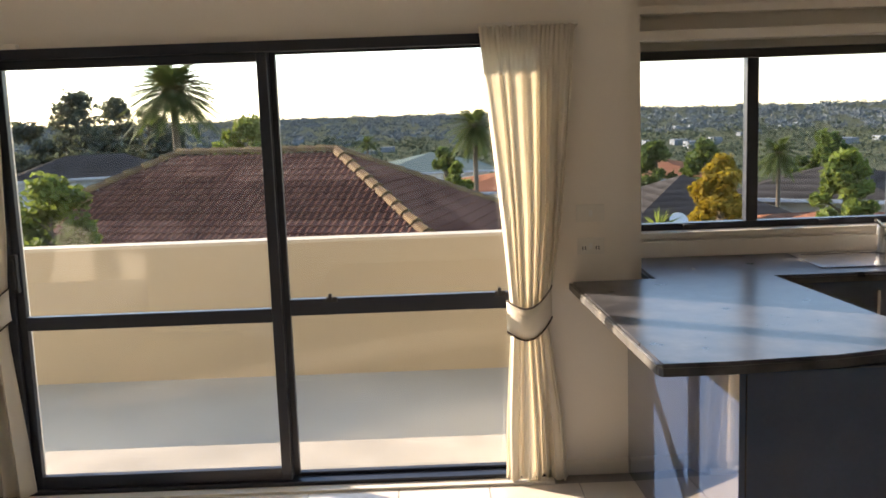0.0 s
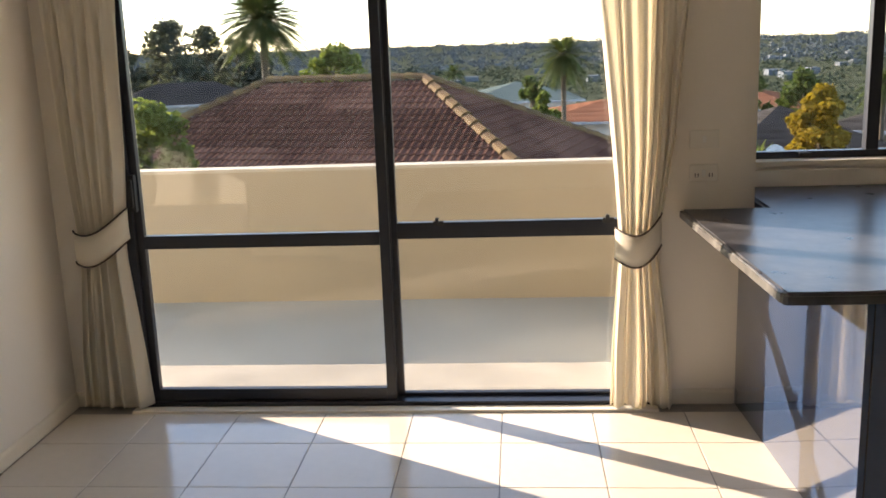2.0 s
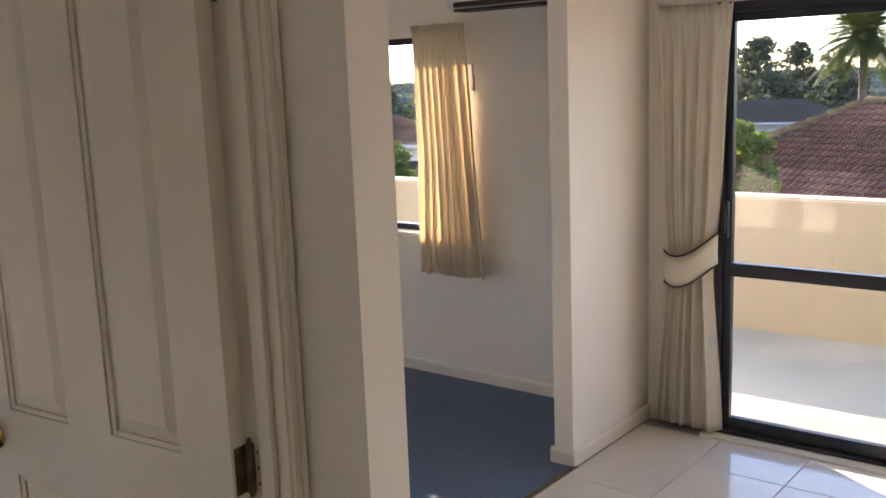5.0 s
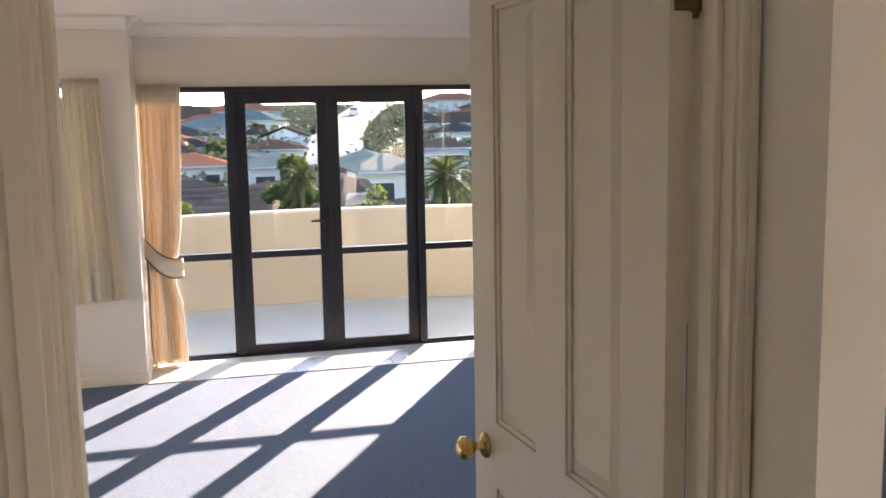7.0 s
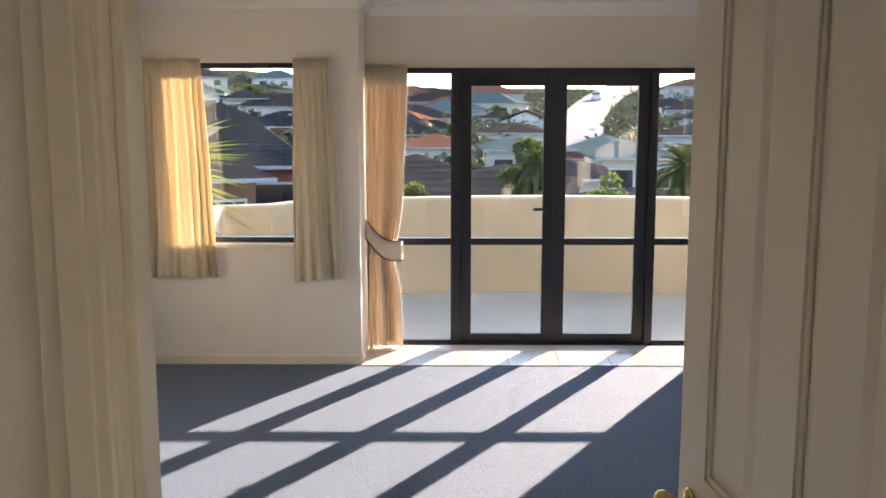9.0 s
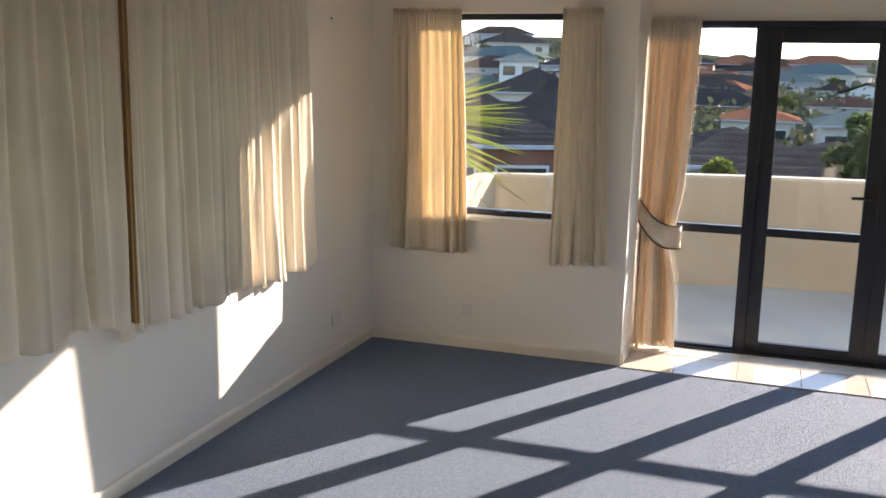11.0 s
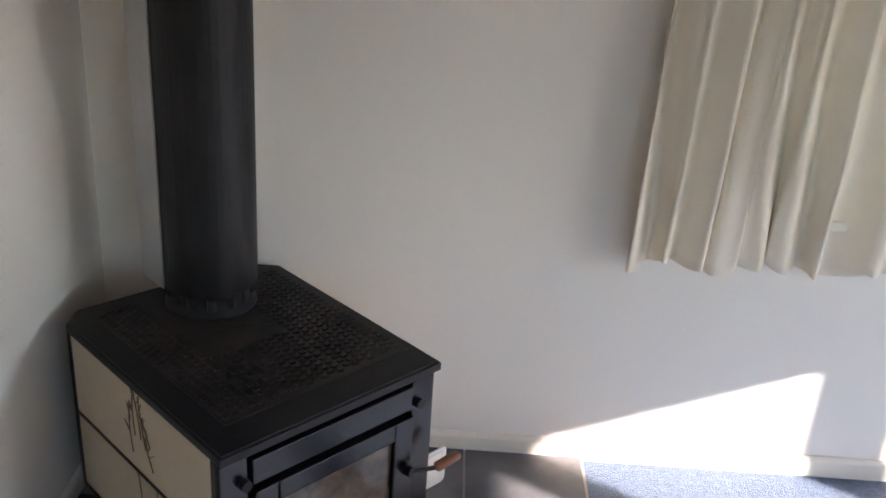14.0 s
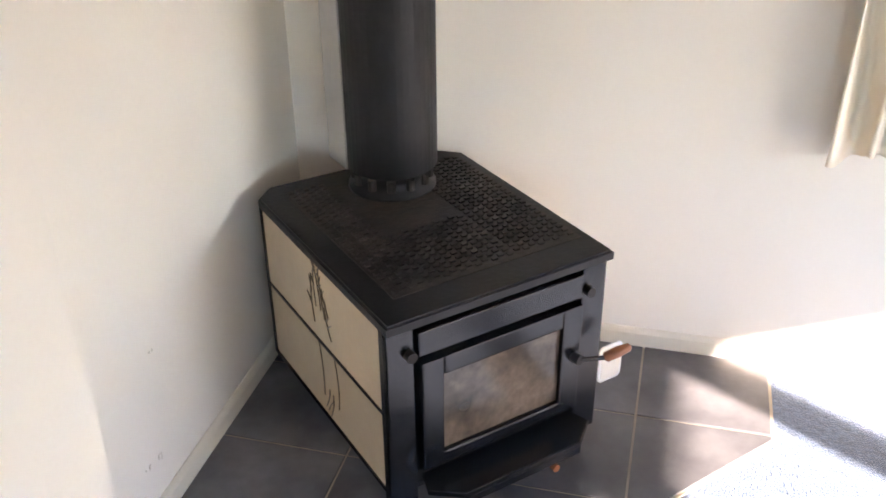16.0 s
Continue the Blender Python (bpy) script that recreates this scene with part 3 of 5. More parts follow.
for s in (1, -1):
    y0 = 0.034 if s > 0 else -0.004
    bm = lathe(bmesh.new(), [(0.03, 0), (0.03, 0.004), (0.024, 0.009), (0.011, 0.012), (0.010, 0.03), (0.020, 0.036), (0.027, 0.048), (0.026, 0.060), (0.016, 0.068), (0.004, 0.070)], 24,
               Matrix.Translation((LW - 0.065, y0, 0.98)) @ Matrix.Rotation(radians(-90 * s), 4, "X"))
    part("door_knob", bm, M_BRASS, leaf, "polished brass round knob", True)
for z in (0.20, 1.035, 1.915):
    bm = boxes([(-0.0022, -0.002, z - 0.045, -0.0003, 0.027, z + 0.045), (-0.034, -0.0138, z - 0.045, -0.006, -0.0123, z + 0.045)])
    for k in range(5):
        cyl(bm, (-0.006, -0.006, z - 0.047 + k * 0.019), (-0.006, -0.006, z - 0.0295 + k * 0.019), 0.0075, seg=10)
    cyl(bm, (-0.006, -0.006, z - 0.056), (-0.006, -0.006, z + 0.056), 0.0045, seg=8)
    for dz in (-0.03, 0.0, 0.03):
        cyl(bm, (-0.0035, 0.016, z + dz), (-0.001, 0.016, z + dz), 0.0042, seg=8)
        cyl(bm, (-0.022, -0.0128, z + dz), (-0.022, -0.0112, z + dz), 0.0042, seg=8)
    part("hinge", bm, M_BRASSOLD, leaf, "aged brass butt hinge")
struct(link("door_jamb", boxes([(DW0 - 0.004, DY1, 0, DW1 + 0.004, DY1 + 0.02, 2.075), (DW0 - 0.004, DY0 - 0.02, 0, DW1 + 0.004, DY0, 2.075), (DW0 - 0.004, DY0, 2.055, DW1 + 0.004, DY1, 2.075),
                                (DW1 - 0.06, DY1 - 0.012, 0, DW1 - 0.025, DY1, 2.055), (DW1 - 0.06, DY0, 0, DW1 - 0.025, DY0 + 0.012, 2.055), (DW1 - 0.06, DY0 + 0.012, 2.043, DW1 - 0.025, DY1 - 0.012, 2.055)], bev=0.002), M_DOOR), "cream painted door jamb with stop", "door frame")
arch = []
for x0, x1, x2 in ((DW1, DW1 + 0.014, DW1 + 0.020), (DW0, DW0 - 0.014, DW0 - 0.020)):
    e = min(DY1 + 0.068, -3.0905)
    arch += [(x0, DY1 + 0.006, 0, x1, e, 2.135), (x0, DY0 - 0.068, 0, x1, DY0 - 0.006, 2.135), (x0, DY0 - 0.006, 2.069, x1, DY1 + 0.006, 2.135),
             (x1, DY1 + 0.018, 0, x2, min(DY1 + 0.046, e - 0.004), 2.115), (x1, DY0 - 0.046, 0, x2, DY0 - 0.018, 2.115)]
struct(link("architrave_door", boxes(arch, bev=0.002), M_DOOR), "cream moulded architrave", "trim")

# ---- heat pump and small fittings ----
hp = thing("heat_pump", "white wall mounted heat pump unit", "air conditioner")
bm = prism([(-0.005, 2.06), (-0.17, 2.06), (-0.205, 2.10), (-0.205, 2.28), (-0.19, 2.315), (-0.005, 2.33)], -2.56, -1.75)
for v in bm.verts:
    v.co = Vector((v.co.z, v.co.x, v.co.y))
bmesh.ops.recalc_face_normals(bm, faces=bm.faces)
part("casing", bm, M_HEATPUMP, hp)
part("air_outlet", box(-2.52, -0.19, 2.052, -1.79, -0.06, 2.064), M_DARK, hp, "dark louvre slot")
part("louvre", box(-2.51, -0.203, 2.072, -1.80, -0.196, 2.10, bev=0.002), M_DARK, hp)
rc = thing("remote_control", "white remote control in a wall holder", "remote control")
part("holder", box(-2.60, -0.022, 1.645, -2.535, -0.001, 1.73, bev=0.004), M_PLASTIC, rc)
part("handset", box(-2.594, -0.018, 1.66, -2.541, -0.006, 1.79, bev=0.004), M_HEATPUMP, rc)


def plate(x, z, w, h, n, label):
    p = thing("wall_switch" if n else "power_outlet", label, "switch")
    part("plate", box(x - w / 2, -0.009, z - h / 2, x + w / 2, -0.0005, z + h / 2, bev=0.003), M_PLASTIC, p)
    for i in range(max(1, n)):
        cx = x + (i - (max(1, n) - 1) / 2) * 0.04
        part("rocker", box(cx - 0.008, -0.013, z - 0.014, cx + 0.008, -0.0085, z + 0.014, bev=0.002), M_HEATPUMP, p)
    return p


plate(1.43, 1.208, 0.125, 0.078, 1, "cream plastic light switch on the wall")
p = plate(1.43, 1.062, 0.12, 0.074, 0, "cream plastic double power outlet")
for dx in (-0.03, 0.03):
    part("socket", boxes([(1.43 + dx - 0.008, -0.0105, 1.045, 1.43 + dx - 0.004, -0.0085, 1.06), (1.43 + dx + 0.004, -0.0105, 1.045, 1.43 + dx + 0.008, -0.0085, 1.06)]), M_DARK, p)
p = thing("power_outlet", "white power outlet low on the wall", "power outlet")
part("plate", box(-5.52, -5.865, 0.21, -5.41, -5.857, 0.285, bev=0.002), M_PLASTIC, p)
p = thing("power_outlet", "white aerial outlet low on the wall", "power outlet")
part("plate", box(-5.989, -5.27, 0.205, -5.981, -5.2, 0.275, bev=0.002), M_PLASTIC, p)
p = thing("wall_hook", "small hook high on the wall", "hook")
part("peg", box(-5.42, -5.865, 1.932, -5.412, -5.858, 1.942, bev=0.002), M_DARK, p)

# ---- kitchen ----
wt = thing("worktop", "charcoal marbled laminate worktop with bullnose edge", "countertop")
poly = [(1.335, -0.004), (1.345, -0.28), (1.402, -1.395), (1.412, -1.41), (1.62, -1.41), (1.95, -1.38), (2.25, -1.31), (2.42, -1.25), (2.33, -0.85), (2.25, -0.05), (4.9, -0.05), (4.9, 0.575), (1.705, 0.575), (1.705, -0.004)]
part("slab", prism(poly, 0.866, 0.904, bev=0.012), M_TOP, wt)
edge = prism([(1.331, -0.006), (1.341, -0.28), (1.396, -1.382), (1.41, -1.405), (1.424, -1.395), (1.408, -1.38), (1.352, -0.28), (1.342, -0.006)], 0.868, 0.9, bev=0.005)
part("front_edge", edge, M_TOPEDGE, wt, "mottled grey rounded edge strip")
part("upstand", box(1.705, 0.545, 0.9045, 4.9, 0.577, 0.985, bev=0.004), M_WALL, wt)
cb = thing("peninsula_cabinet", "glossy dark navy peninsula cabinet", "cabinet")
part("end_panel", prism([(1.592, -0.003), (1.655, -1.37), (1.675, -1.37), (1.612, -0.003)], 0.0, 0.864), M_NAVY, cb)
part("body", box(1.677, -1.36, 0.1, 2.22, -0.06, 0.864), M_NAVY, cb)
part("back_panel", box(1.676, -1.38, 0.0, 2.22, -1.361, 0.864, bev=0.002), M_NAVY, cb)
part("kick_board", box(1.677, -1.34, 0.0, 2.17, -0.06, 0.099), M_DARK, cb)
cb = thing("base_cabinet", "glossy dark navy base cabinets under the bench", "cabinet")
part("body", box(2.24, 0.0, 0.1, 4.88, 0.57, 0.864), M_NAVY, cb)
part("kick_board", box(2.24, 0.05, 0.0, 4.88, 0.57, 0.099), M_DARK, cb)
for i in range(5):
    d = part("door", box(2.25 + i * 0.52, -0.02, 0.11, 2.76 + i * 0.52, -0.001, 0.86, bev=0.003), M_NAVY, cb)
    part("handle", box(2.70 + i * 0.52, -0.045, 0.7, 2.715 + i * 0.52, -0.021, 0.82, bev=0.004), M_STEEL, d)
sk = thing("sink", "stainless steel sink set into the worktop", "sink")
part("rim", boxes([(2.5, 0.08, 0.9045, 3.5, 0.12, 0.911), (2.5, 0.46, 0.9045, 3.5, 0.5, 0.911), (2.5, 0.12, 0.9045, 2.54, 0.46, 0.911), (3.46, 0.12, 0.9045, 3.5, 0.46, 0.911)], bev=0.002), M_STEEL, sk)
part("drainer", box(2.54, 0.12, 0.9043, 3.46, 0.46, 0.907), M_STEEL, sk)
tp = thing("tap", "chrome kitchen mixer tap", "tap")
bm = cyl(bmesh.new(), (2.94, 0.44, 0.911), (2.94, 0.44, 1.0), 0.024, 0.02)
cyl(bm, (2.94, 0.44, 1.0), (2.94, 0.44, 1.04), 0.028, 0.024)
cyl(bm, (2.94, 0.44, 0.98), (3.05, 0.28, 1.03), 0.011)
part("body", bm, M_STEEL, tp, smooth=False)
bm = cyl(bmesh.new(), (2.94, 0.44, 1.04), (2.89, 0.40, 1.075), 0.008)
part("lever", bm, M_STEEL, tp)

# ---- wood burner on its hearth ----
hearth = struct(link("hearth", prism([(-0.524, -5.866), (-0.524, -4.42), (-1.0, -4.42), (-1.985, -5.50), (-1.985, -5.866)], 0.001, 0.006), M_HGROUT), "dark slate tiled hearth with pale grout", "hearth")


def clip_poly(pts, a, b):
    """The part of a polygon to the left of the line from a to b."""
    out = []
    n = len(pts)
    side = [(b[0] - a[0]) * (p[1] - a[1]) - (b[1] - a[1]) * (p[0] - a[0]) for p in pts]
    for i in range(n):
        j = (i + 1) % n
        if side[i] >= 0:
            out.append(pts[i])
        if side[i] * side[j] < 0:
            k = side[i] / (side[i] - side[j])
            out.append((pts[i][0] + k * (pts[j][0] - pts[i][0]), pts[i][1] + k * (pts[j][1] - pts[i][1])))
    return out


for i in range(5):
    for j in range(5):
        x1, y0 = -0.528 - i * 0.3635, -5.862 + j * 0.343
        q = [(x1 - 0.3575, y0), (x1, y0), (x1, y0 + 0.337), (x1 - 0.3575, y0 + 0.337)]
        q = clip_poly(q, (-1.000, -4.43), (-1.975, -5.502))
        q = clip_poly(q, (-0.528, -4.425), (-3, -4.425))
        q = clip_poly(q, (-1.981, -4.0), (-1.981, -9.0))
        if len(q) >= 3:
            part("tile", prism(q, 0.006, 0.010, bev=0.0015), M_SLATE, hearth)

SA = 0.797
stove = thing("wood_burner", "black wood burner with cream tiled sides on a slate hearth", "wood stove", m=Matrix.Translation((-1.035, -5.436, 0.0)) @ Matrix.Rotation(SA, 4, "Z"))
W2, D2 = 0.3075, 0.379   # half width and depth; +y is the front, -x the viewer's right
ST = 0.60
bm = prism([(-W2, -D2 + 0.087), (-W2, D2), (W2, D2), (W2, -D2 + 0.05), (W2 - 0.05, -D2), (-W2 + 0.075, -D2 + 0.012)], ST - 0.025, ST, bev=0.006)
part("top_plate", bm, M_STOVE, stove)
part("body", box(-W2 + 0.03, -D2 + 0.05, 0.10, W2 - 0.03, D2 - 0.045, ST - 0.026), M_STOVE, stove)
part("plinth", box(-W2 + 0.06, -D2 + 0.08, 0.012, W2 - 0.06, D2 - 0.10, 0.099), M_STOVE, stove)
# grille over the top
bm = bmesh.new()
for x0, y0, x1, y1 in ((-0.275, -0.28, -0.095, 0.285), (0.125, -0.32, 0.235, 0.285), (-0.095, 0.03, 0.125, 0.285)):
    nx, ny = int((x1 - x0) / 0.022), int((y1 - y0) / 0.022)
    for i in range(nx):
        for j in range(ny):
            add_box(bm, x0 + i * 0.022 + 0.004, y0 + j * 0.022 + (0.004 if i % 2 else 0.012), ST, x0 + i * 0.022 + 0.018, y0 + j * 0.022 + (0.014 if i % 2 else 0.022), ST + 0.006)
part("grille", bm, M_GRATE, stove, "rust speckled perforated grille")
part("grille_bed", box(-0.28, -0.285, ST, 0.24, 0.29, ST + 0.002), M_GRATE, stove)
for s, nm in ((1, "side_panel"), (-1, "side_panel")):
    x = s * (W2 - 0.012)
    sp = part(nm, boxes([(x - 0.008, -D2 + 0.055, 0.10, x + 0.008, D2 - 0.03, 0.112), (x - 0.008, -D2 + 0.055, 0.335, x + 0.008, D2 - 0.03, 0.343), (x - 0.008, -D2 + 0.04, 0.10, x + 0.008, -D2 + 0.055, ST - 0.026), (x - 0.008, D2 - 0.03, 0.10, x + 0.008, D2 - 0.02, ST - 0.026)]), M_STOVEG, stove)
    for z0, z1 in ((0.113, 0.334), (0.344, ST - 0.027)):
        part("ceramic_tile", box(x - 0.006, -D2 + 0.056, z0, x + 0.006, D2 - 0.031, z1, bev=0.002), M_CREAMTILE, sp, "cream glazed tile")
    rng = random.Random(5)
    xo = x + s * 0.0072
    for k in range(11):
        bm = bmesh.new()
        y = 0.03 + rng.uniform(-0.045, 0.05)
        z0, z1 = (0.12, 0.33) if k % 2 else (0.36, 0.55)
        zz = rng.uniform(z0, z1 - 0.1)
        ln = rng.uniform(0.05, 0.2)
        pts = []
        for q in range(6):
            u = q / 5
            pts.append((xo, y + 0.02 * math.sin(u * 2 + k) * (1 if k % 3 else -1), min(z1 + 0.01, zz + ln * u)))
        for a, b in zip(pts, pts[1:]):
            cyl(bm, a, b, 0.0016, seg=5)
        if k % 2 == 0:
            for q in range(3):
                a = pts[2 + q]
                cyl(bm, a, (xo, a[1] + rng.uniform(-0.025, 0.025), a[2] + 0.02), 0.003, 0.0008, seg=5)
        part("reed_motif", bm, M_MOTIF, sp, "brown painted reed")
# front: posts, upper band, door with glass, shelf
YF = D2 - 0.02
part("front_frame", boxes([(-W2 + 0.004, YF - 0.03, 0.06, -W2 + 0.075, YF + 0.004, ST - 0.026), (W2 - 0.075, YF - 0.03, 0.06, W2 - 0.004, YF + 0.004, ST - 0.026), (-W2 + 0.075, YF - 0.03, 0.10, W2 - 0.075, YF - 0.012, ST - 0.026)], bev=0.004), M_STOVEG, stove)
part("air_slide", box(-W2 + 0.08, YF - 0.012, 0.487, W2 - 0.08, YF + 0.012, 0.553, bev=0.004), M_STOVEG, stove)
for x in (-W2 + 0.06, W2 - 0.06):
    bm = cyl(bmesh.new(), (x, YF, 0.50), (x, YF + 0.022, 0.50), 0.013, seg=14)
    cyl(bm, (x, YF, 0.49), (x, YF, 0.515), 0.007, seg=8)
    part("knob", bm, M_STOVE, stove)
dr = part("stove_door", box(-W2 + 0.1, YF - 0.02, 0.18, W2 - 0.1, YF - 0.009, 0.46), M_STOVE, stove)
for q in ((-W2 + 0.082, 0.165, -W2 + 0.14, 0.475), (W2 - 0.14, 0.165, W2 - 0.082, 0.475)):
    part("stile", box(q[0], YF - 0.008, q[1], q[2], YF + 0.022, q[3], bev=0.005), M_STOVEG, dr)
for q in ((-W2 + 0.14, 0.425, W2 - 0.14, 0.475), (-W2 + 0.14, 0.165, W2 - 0.14, 0.20)):
    part("rail", box(q[0], YF - 0.008, q[1], q[2], YF + 0.022, q[3], bev=0.005), M_STOVEG, dr)
part("door_glass", box(-W2 + 0.138, YF, 0.198, W2 - 0.138, YF + 0.008, 0.427), M_FIREGLASS, dr, "sooty heat proof glass")
bm = cyl(bmesh.new(), (-W2 + 0.105, YF + 0.02, 0.33), (-W2 + 0.10, YF + 0.045, 0.33), 0.014, seg=14)
cyl(bm, (-W2 + 0.10, YF + 0.04, 0.33), (-W2 + 0.03, YF + 0.065, 0.325), 0.006, seg=8)
hd = part("handle", bm, M_STOVE, dr)
part("wooden_grip", lathe(bmesh.new(), [(0.006, 0), (0.013, 0.006), (0.014, 0.04), (0.011, 0.07), (0.004, 0.075)], 14, Matrix.Translation((-W2 + 0.04, YF + 0.062, 0.325)) @ Matrix.Rotation(radians(-75), 4, "Y") @ Matrix.Rotation(radians(-12), 4, "X")), M_WOOD, dr, "orange wooden grip", True)
bm = prism([(-W2 + 0.09, YF), (W2 - 0.09, YF), (W2 - 0.07, YF + 0.06), (W2 - 0.14, YF + 0.115), (-W2 + 0.14, YF + 0.115), (-W2 + 0.07, YF + 0.06)], 0.128, 0.142, bev=0.003)
part("ash_shelf", bm, M_STOVEG, stove)
part("shelf_lip", box(-W2 + 0.14, YF + 0.108, 0.108, W2 - 0.14, YF + 0.116, 0.128), M_STOVEG, stove)
bm = cyl(bmesh.new(), (-0.11, YF + 0.03, 0.07), (-0.11, YF + 0.075, 0.07), 0.005, seg=8)
cyl(bm, (-0.11, YF + 0.07, 0.07), (-0.11, YF + 0.10, 0.07), 0.011, seg=10)
part("ash_pull", bm, M_WOOD, stove, "small reddish pull knob")
# flue with its shield
fx, fy = -0.035, -0.215
bm = lathe(bmesh.new(), [(0.098, ST), (0.118, ST + 0.004), (0.118, ST + 0.012), (0.098, ST + 0.018), (0.098, ST + 0.06), (0.104, ST + 0.064), (0.104, ST + 0.075), (0.09, ST + 0.08)], 32, Matrix.Translation((fx, fy, 0)))
part("flue_collar", bm, M_STOVE, stove, "black cast flue collar", True)
for k in range(12):
    a = 2 * math.pi * k / 12
    bm = cyl(bmesh.new(), (fx + 0.099 * math.cos(a), fy + 0.099 * math.sin(a), ST + 0.024), (fx + 0.099 * math.cos(a), fy + 0.099 * math.sin(a), ST + 0.055), 0.012, seg=8)
    part("collar_lug", bm, M_GRATE, stove)
part("flue_pipe", cyl(bmesh.new(), (fx, fy, ST + 0.06), (fx, fy, CEIL), 0.085, seg=32), M_STOVE, stove, smooth=False)
arc = [(fx + 0.122 * math.cos(a), fy + 0.122 * math.sin(a)) for a in np.linspace(radians(-8), radians(188), 26)]
part("flue_shield", ribbon(arc, 0.003, ST + 0.07, CEIL - 0.01), M_STOVE, stove, "black matt flue shield")
for s in (1, -1):
    part("shield_flange", box(fx + s * 0.123, fy - 0.115, ST + 0.07, fx + s * 0.128, fy - 0.012, CEIL - 0.01), M_GALV, stove, "bare metal flange")
sf = thing("metal_bracket", "small white metal plate on the hearth", "bracket", m=Matrix.Translation((-1.525, -5.665, 0.0)) @ Matrix.Rotation(SA, 4, "Z"))


def rounded(w, z0, z1, r, y0, y1):
    """An upright plate with round corners, w wide, from z0 to z1."""
    pts = []
    for cx, cz, a0 in ((w / 2 - r, z1 - r, 0), (-w / 2 + r, z1 - r, 90), (-w / 2 + r, z0 + r, 180), (w / 2 - r, z0 + r, 270)):
        pts += [(cx + r * math.cos(radians(a0 + k * 18)), cz + r * math.sin(radians(a0 + k * 18))) for k in range(6)]
    bm = prism(pts, y0, y1)
    for v in bm.verts:
        v.co = Vector((v.co.x, v.co.z, v.co.y))
    bmesh.ops.recalc_face_normals(bm, faces=bm.faces)
    return bm


part("plate", rounded(0.085, 0.011, 0.135, 0.016, -0.003, 0.002), M_HEATPUMP, sf)
part("inset", rounded(0.066, 0.021, 0.125, 0.011, 0.002, 0.0045), M_PLASTIC, sf, "slightly darker recessed face")

# ---- balcony ----
def arc_pts(cx, cy, r, a0, a1, n):
    return [(cx + r * math.cos(radians(a0 + (a1 - a0) * i / n)), cy + r * math.sin(radians(a0 + (a1 - a0) * i / n))) for i in range(n + 1)]


rim = [(-6.15, -5.72), (-8.23, -5.72), (-8.30, -5.3)] + arc_pts(-3.95, -2.72, 5.2, 207, 153, 24) + arc_pts(-7.15, 0.75, 1.5, 150, 90, 8) + [(-6.6, 2.25), (1.95, 2.25), (1.95, 0.9)]
struct(link("balcony_floor", prism(rim + [(1.95, 0.77), (1.5, 0.77), (1.5, 0.2), (-6.72, 0.2), (-6.72, -4.4), (-6.2, -4.4)], -0.35, -0.115), M_DECK), "pale grey concrete balcony floor", "balcony")
struct(link("balcony_parapet", ribbon(rim[::-1], -0.14, -0.35, 0.815), M_STUCCO), "beige stucco balcony parapet", "parapet")
struct(link("parapet_cap", ribbon(rim[::-1], -0.15, 0.815, 0.838), M_CAP), "beige stucco parapet cap in a painted sunlit tone", "parapet")
struct(link("outer_wall", boxes([(-6.6, 0.201, -3.2, 1.6, 0.21, -0.36), (-6.19, -6.2, -3.2, 5.0, -6.08, -0.12), (-6.72, -4.4, -3.2, -6.6, 0.2, -0.36)]), M_STUCCO), "beige stucco lower wall of the house", "wall")

for k, (yy, zz, ln) in enumerate(((-4.86, 0.17, 0.05), (-4.90, 0.165, 0.03), (-4.96, 0.44, 0.05))):
    rng = random.Random(k)
    bm = bmesh.new()
    for q in range(3):
        a = yy + ln * rng.uniform(-0.5, 0.5)
        add_box(bm, -0.5252, a, zz + rng.uniform(-0.008, 0.012), -0.5236, a + rng.uniform(0.002, 0.006), zz + rng.uniform(0.012, 0.015))
    struct(link("wall_scuff", bm, M_SCUFF), "faint brown scuff marks on the wall", "scuff")

# ---- outside ----
EYE = (0.45, -3.9, 1.70)


def at_bearing(b, d, z=0.0):
    """A place d metres from the house at a bearing (degrees, turning left from ahead)."""
    return (EYE[0] - d * math.sin(radians(b)), EYE[1] + d * math.cos(radians(b)), z)


def height(d, el):
    return EYE[2] + d * math.tan(radians(el))


def ground_z(x, y):
    d = math.hypot(x - EYE[0], y - EYE[1])
    b = math.degrees(math.atan2(-(x - EYE[0]), y - EYE[1]))
    s = min(1, max(0, (b - 32) / 36)) if b > -120 else 1
    if b > 130:
        s *= max(0, 1 - (b - 130) / 40)
    s = s * s * (3 - 2 * s)
    zw = float(np.interp(d, [0, 30, 75, 120, 180, 260, 330, 600, 1500, 4800], [-3, -4.8, -4.4, -1.7, 1.0, 6.6, 7.4, 3, -5, -40]))
    if b > 92 and d > 90:
        zw += min(1, (b - 92) / 10) * float(np.interp(d, [90, 260, 400], [0, 5.0, 5.0]))
    zn = float(np.interp(d, [0, 20, 60, 150, 400, 900, 1700, 2700, 3200, 4800], [-3, -5, -7, -11, -17, -22, -22, -15 + 0.2 * b, -30, -60]))
    return s * zw + (1 - s) * zn


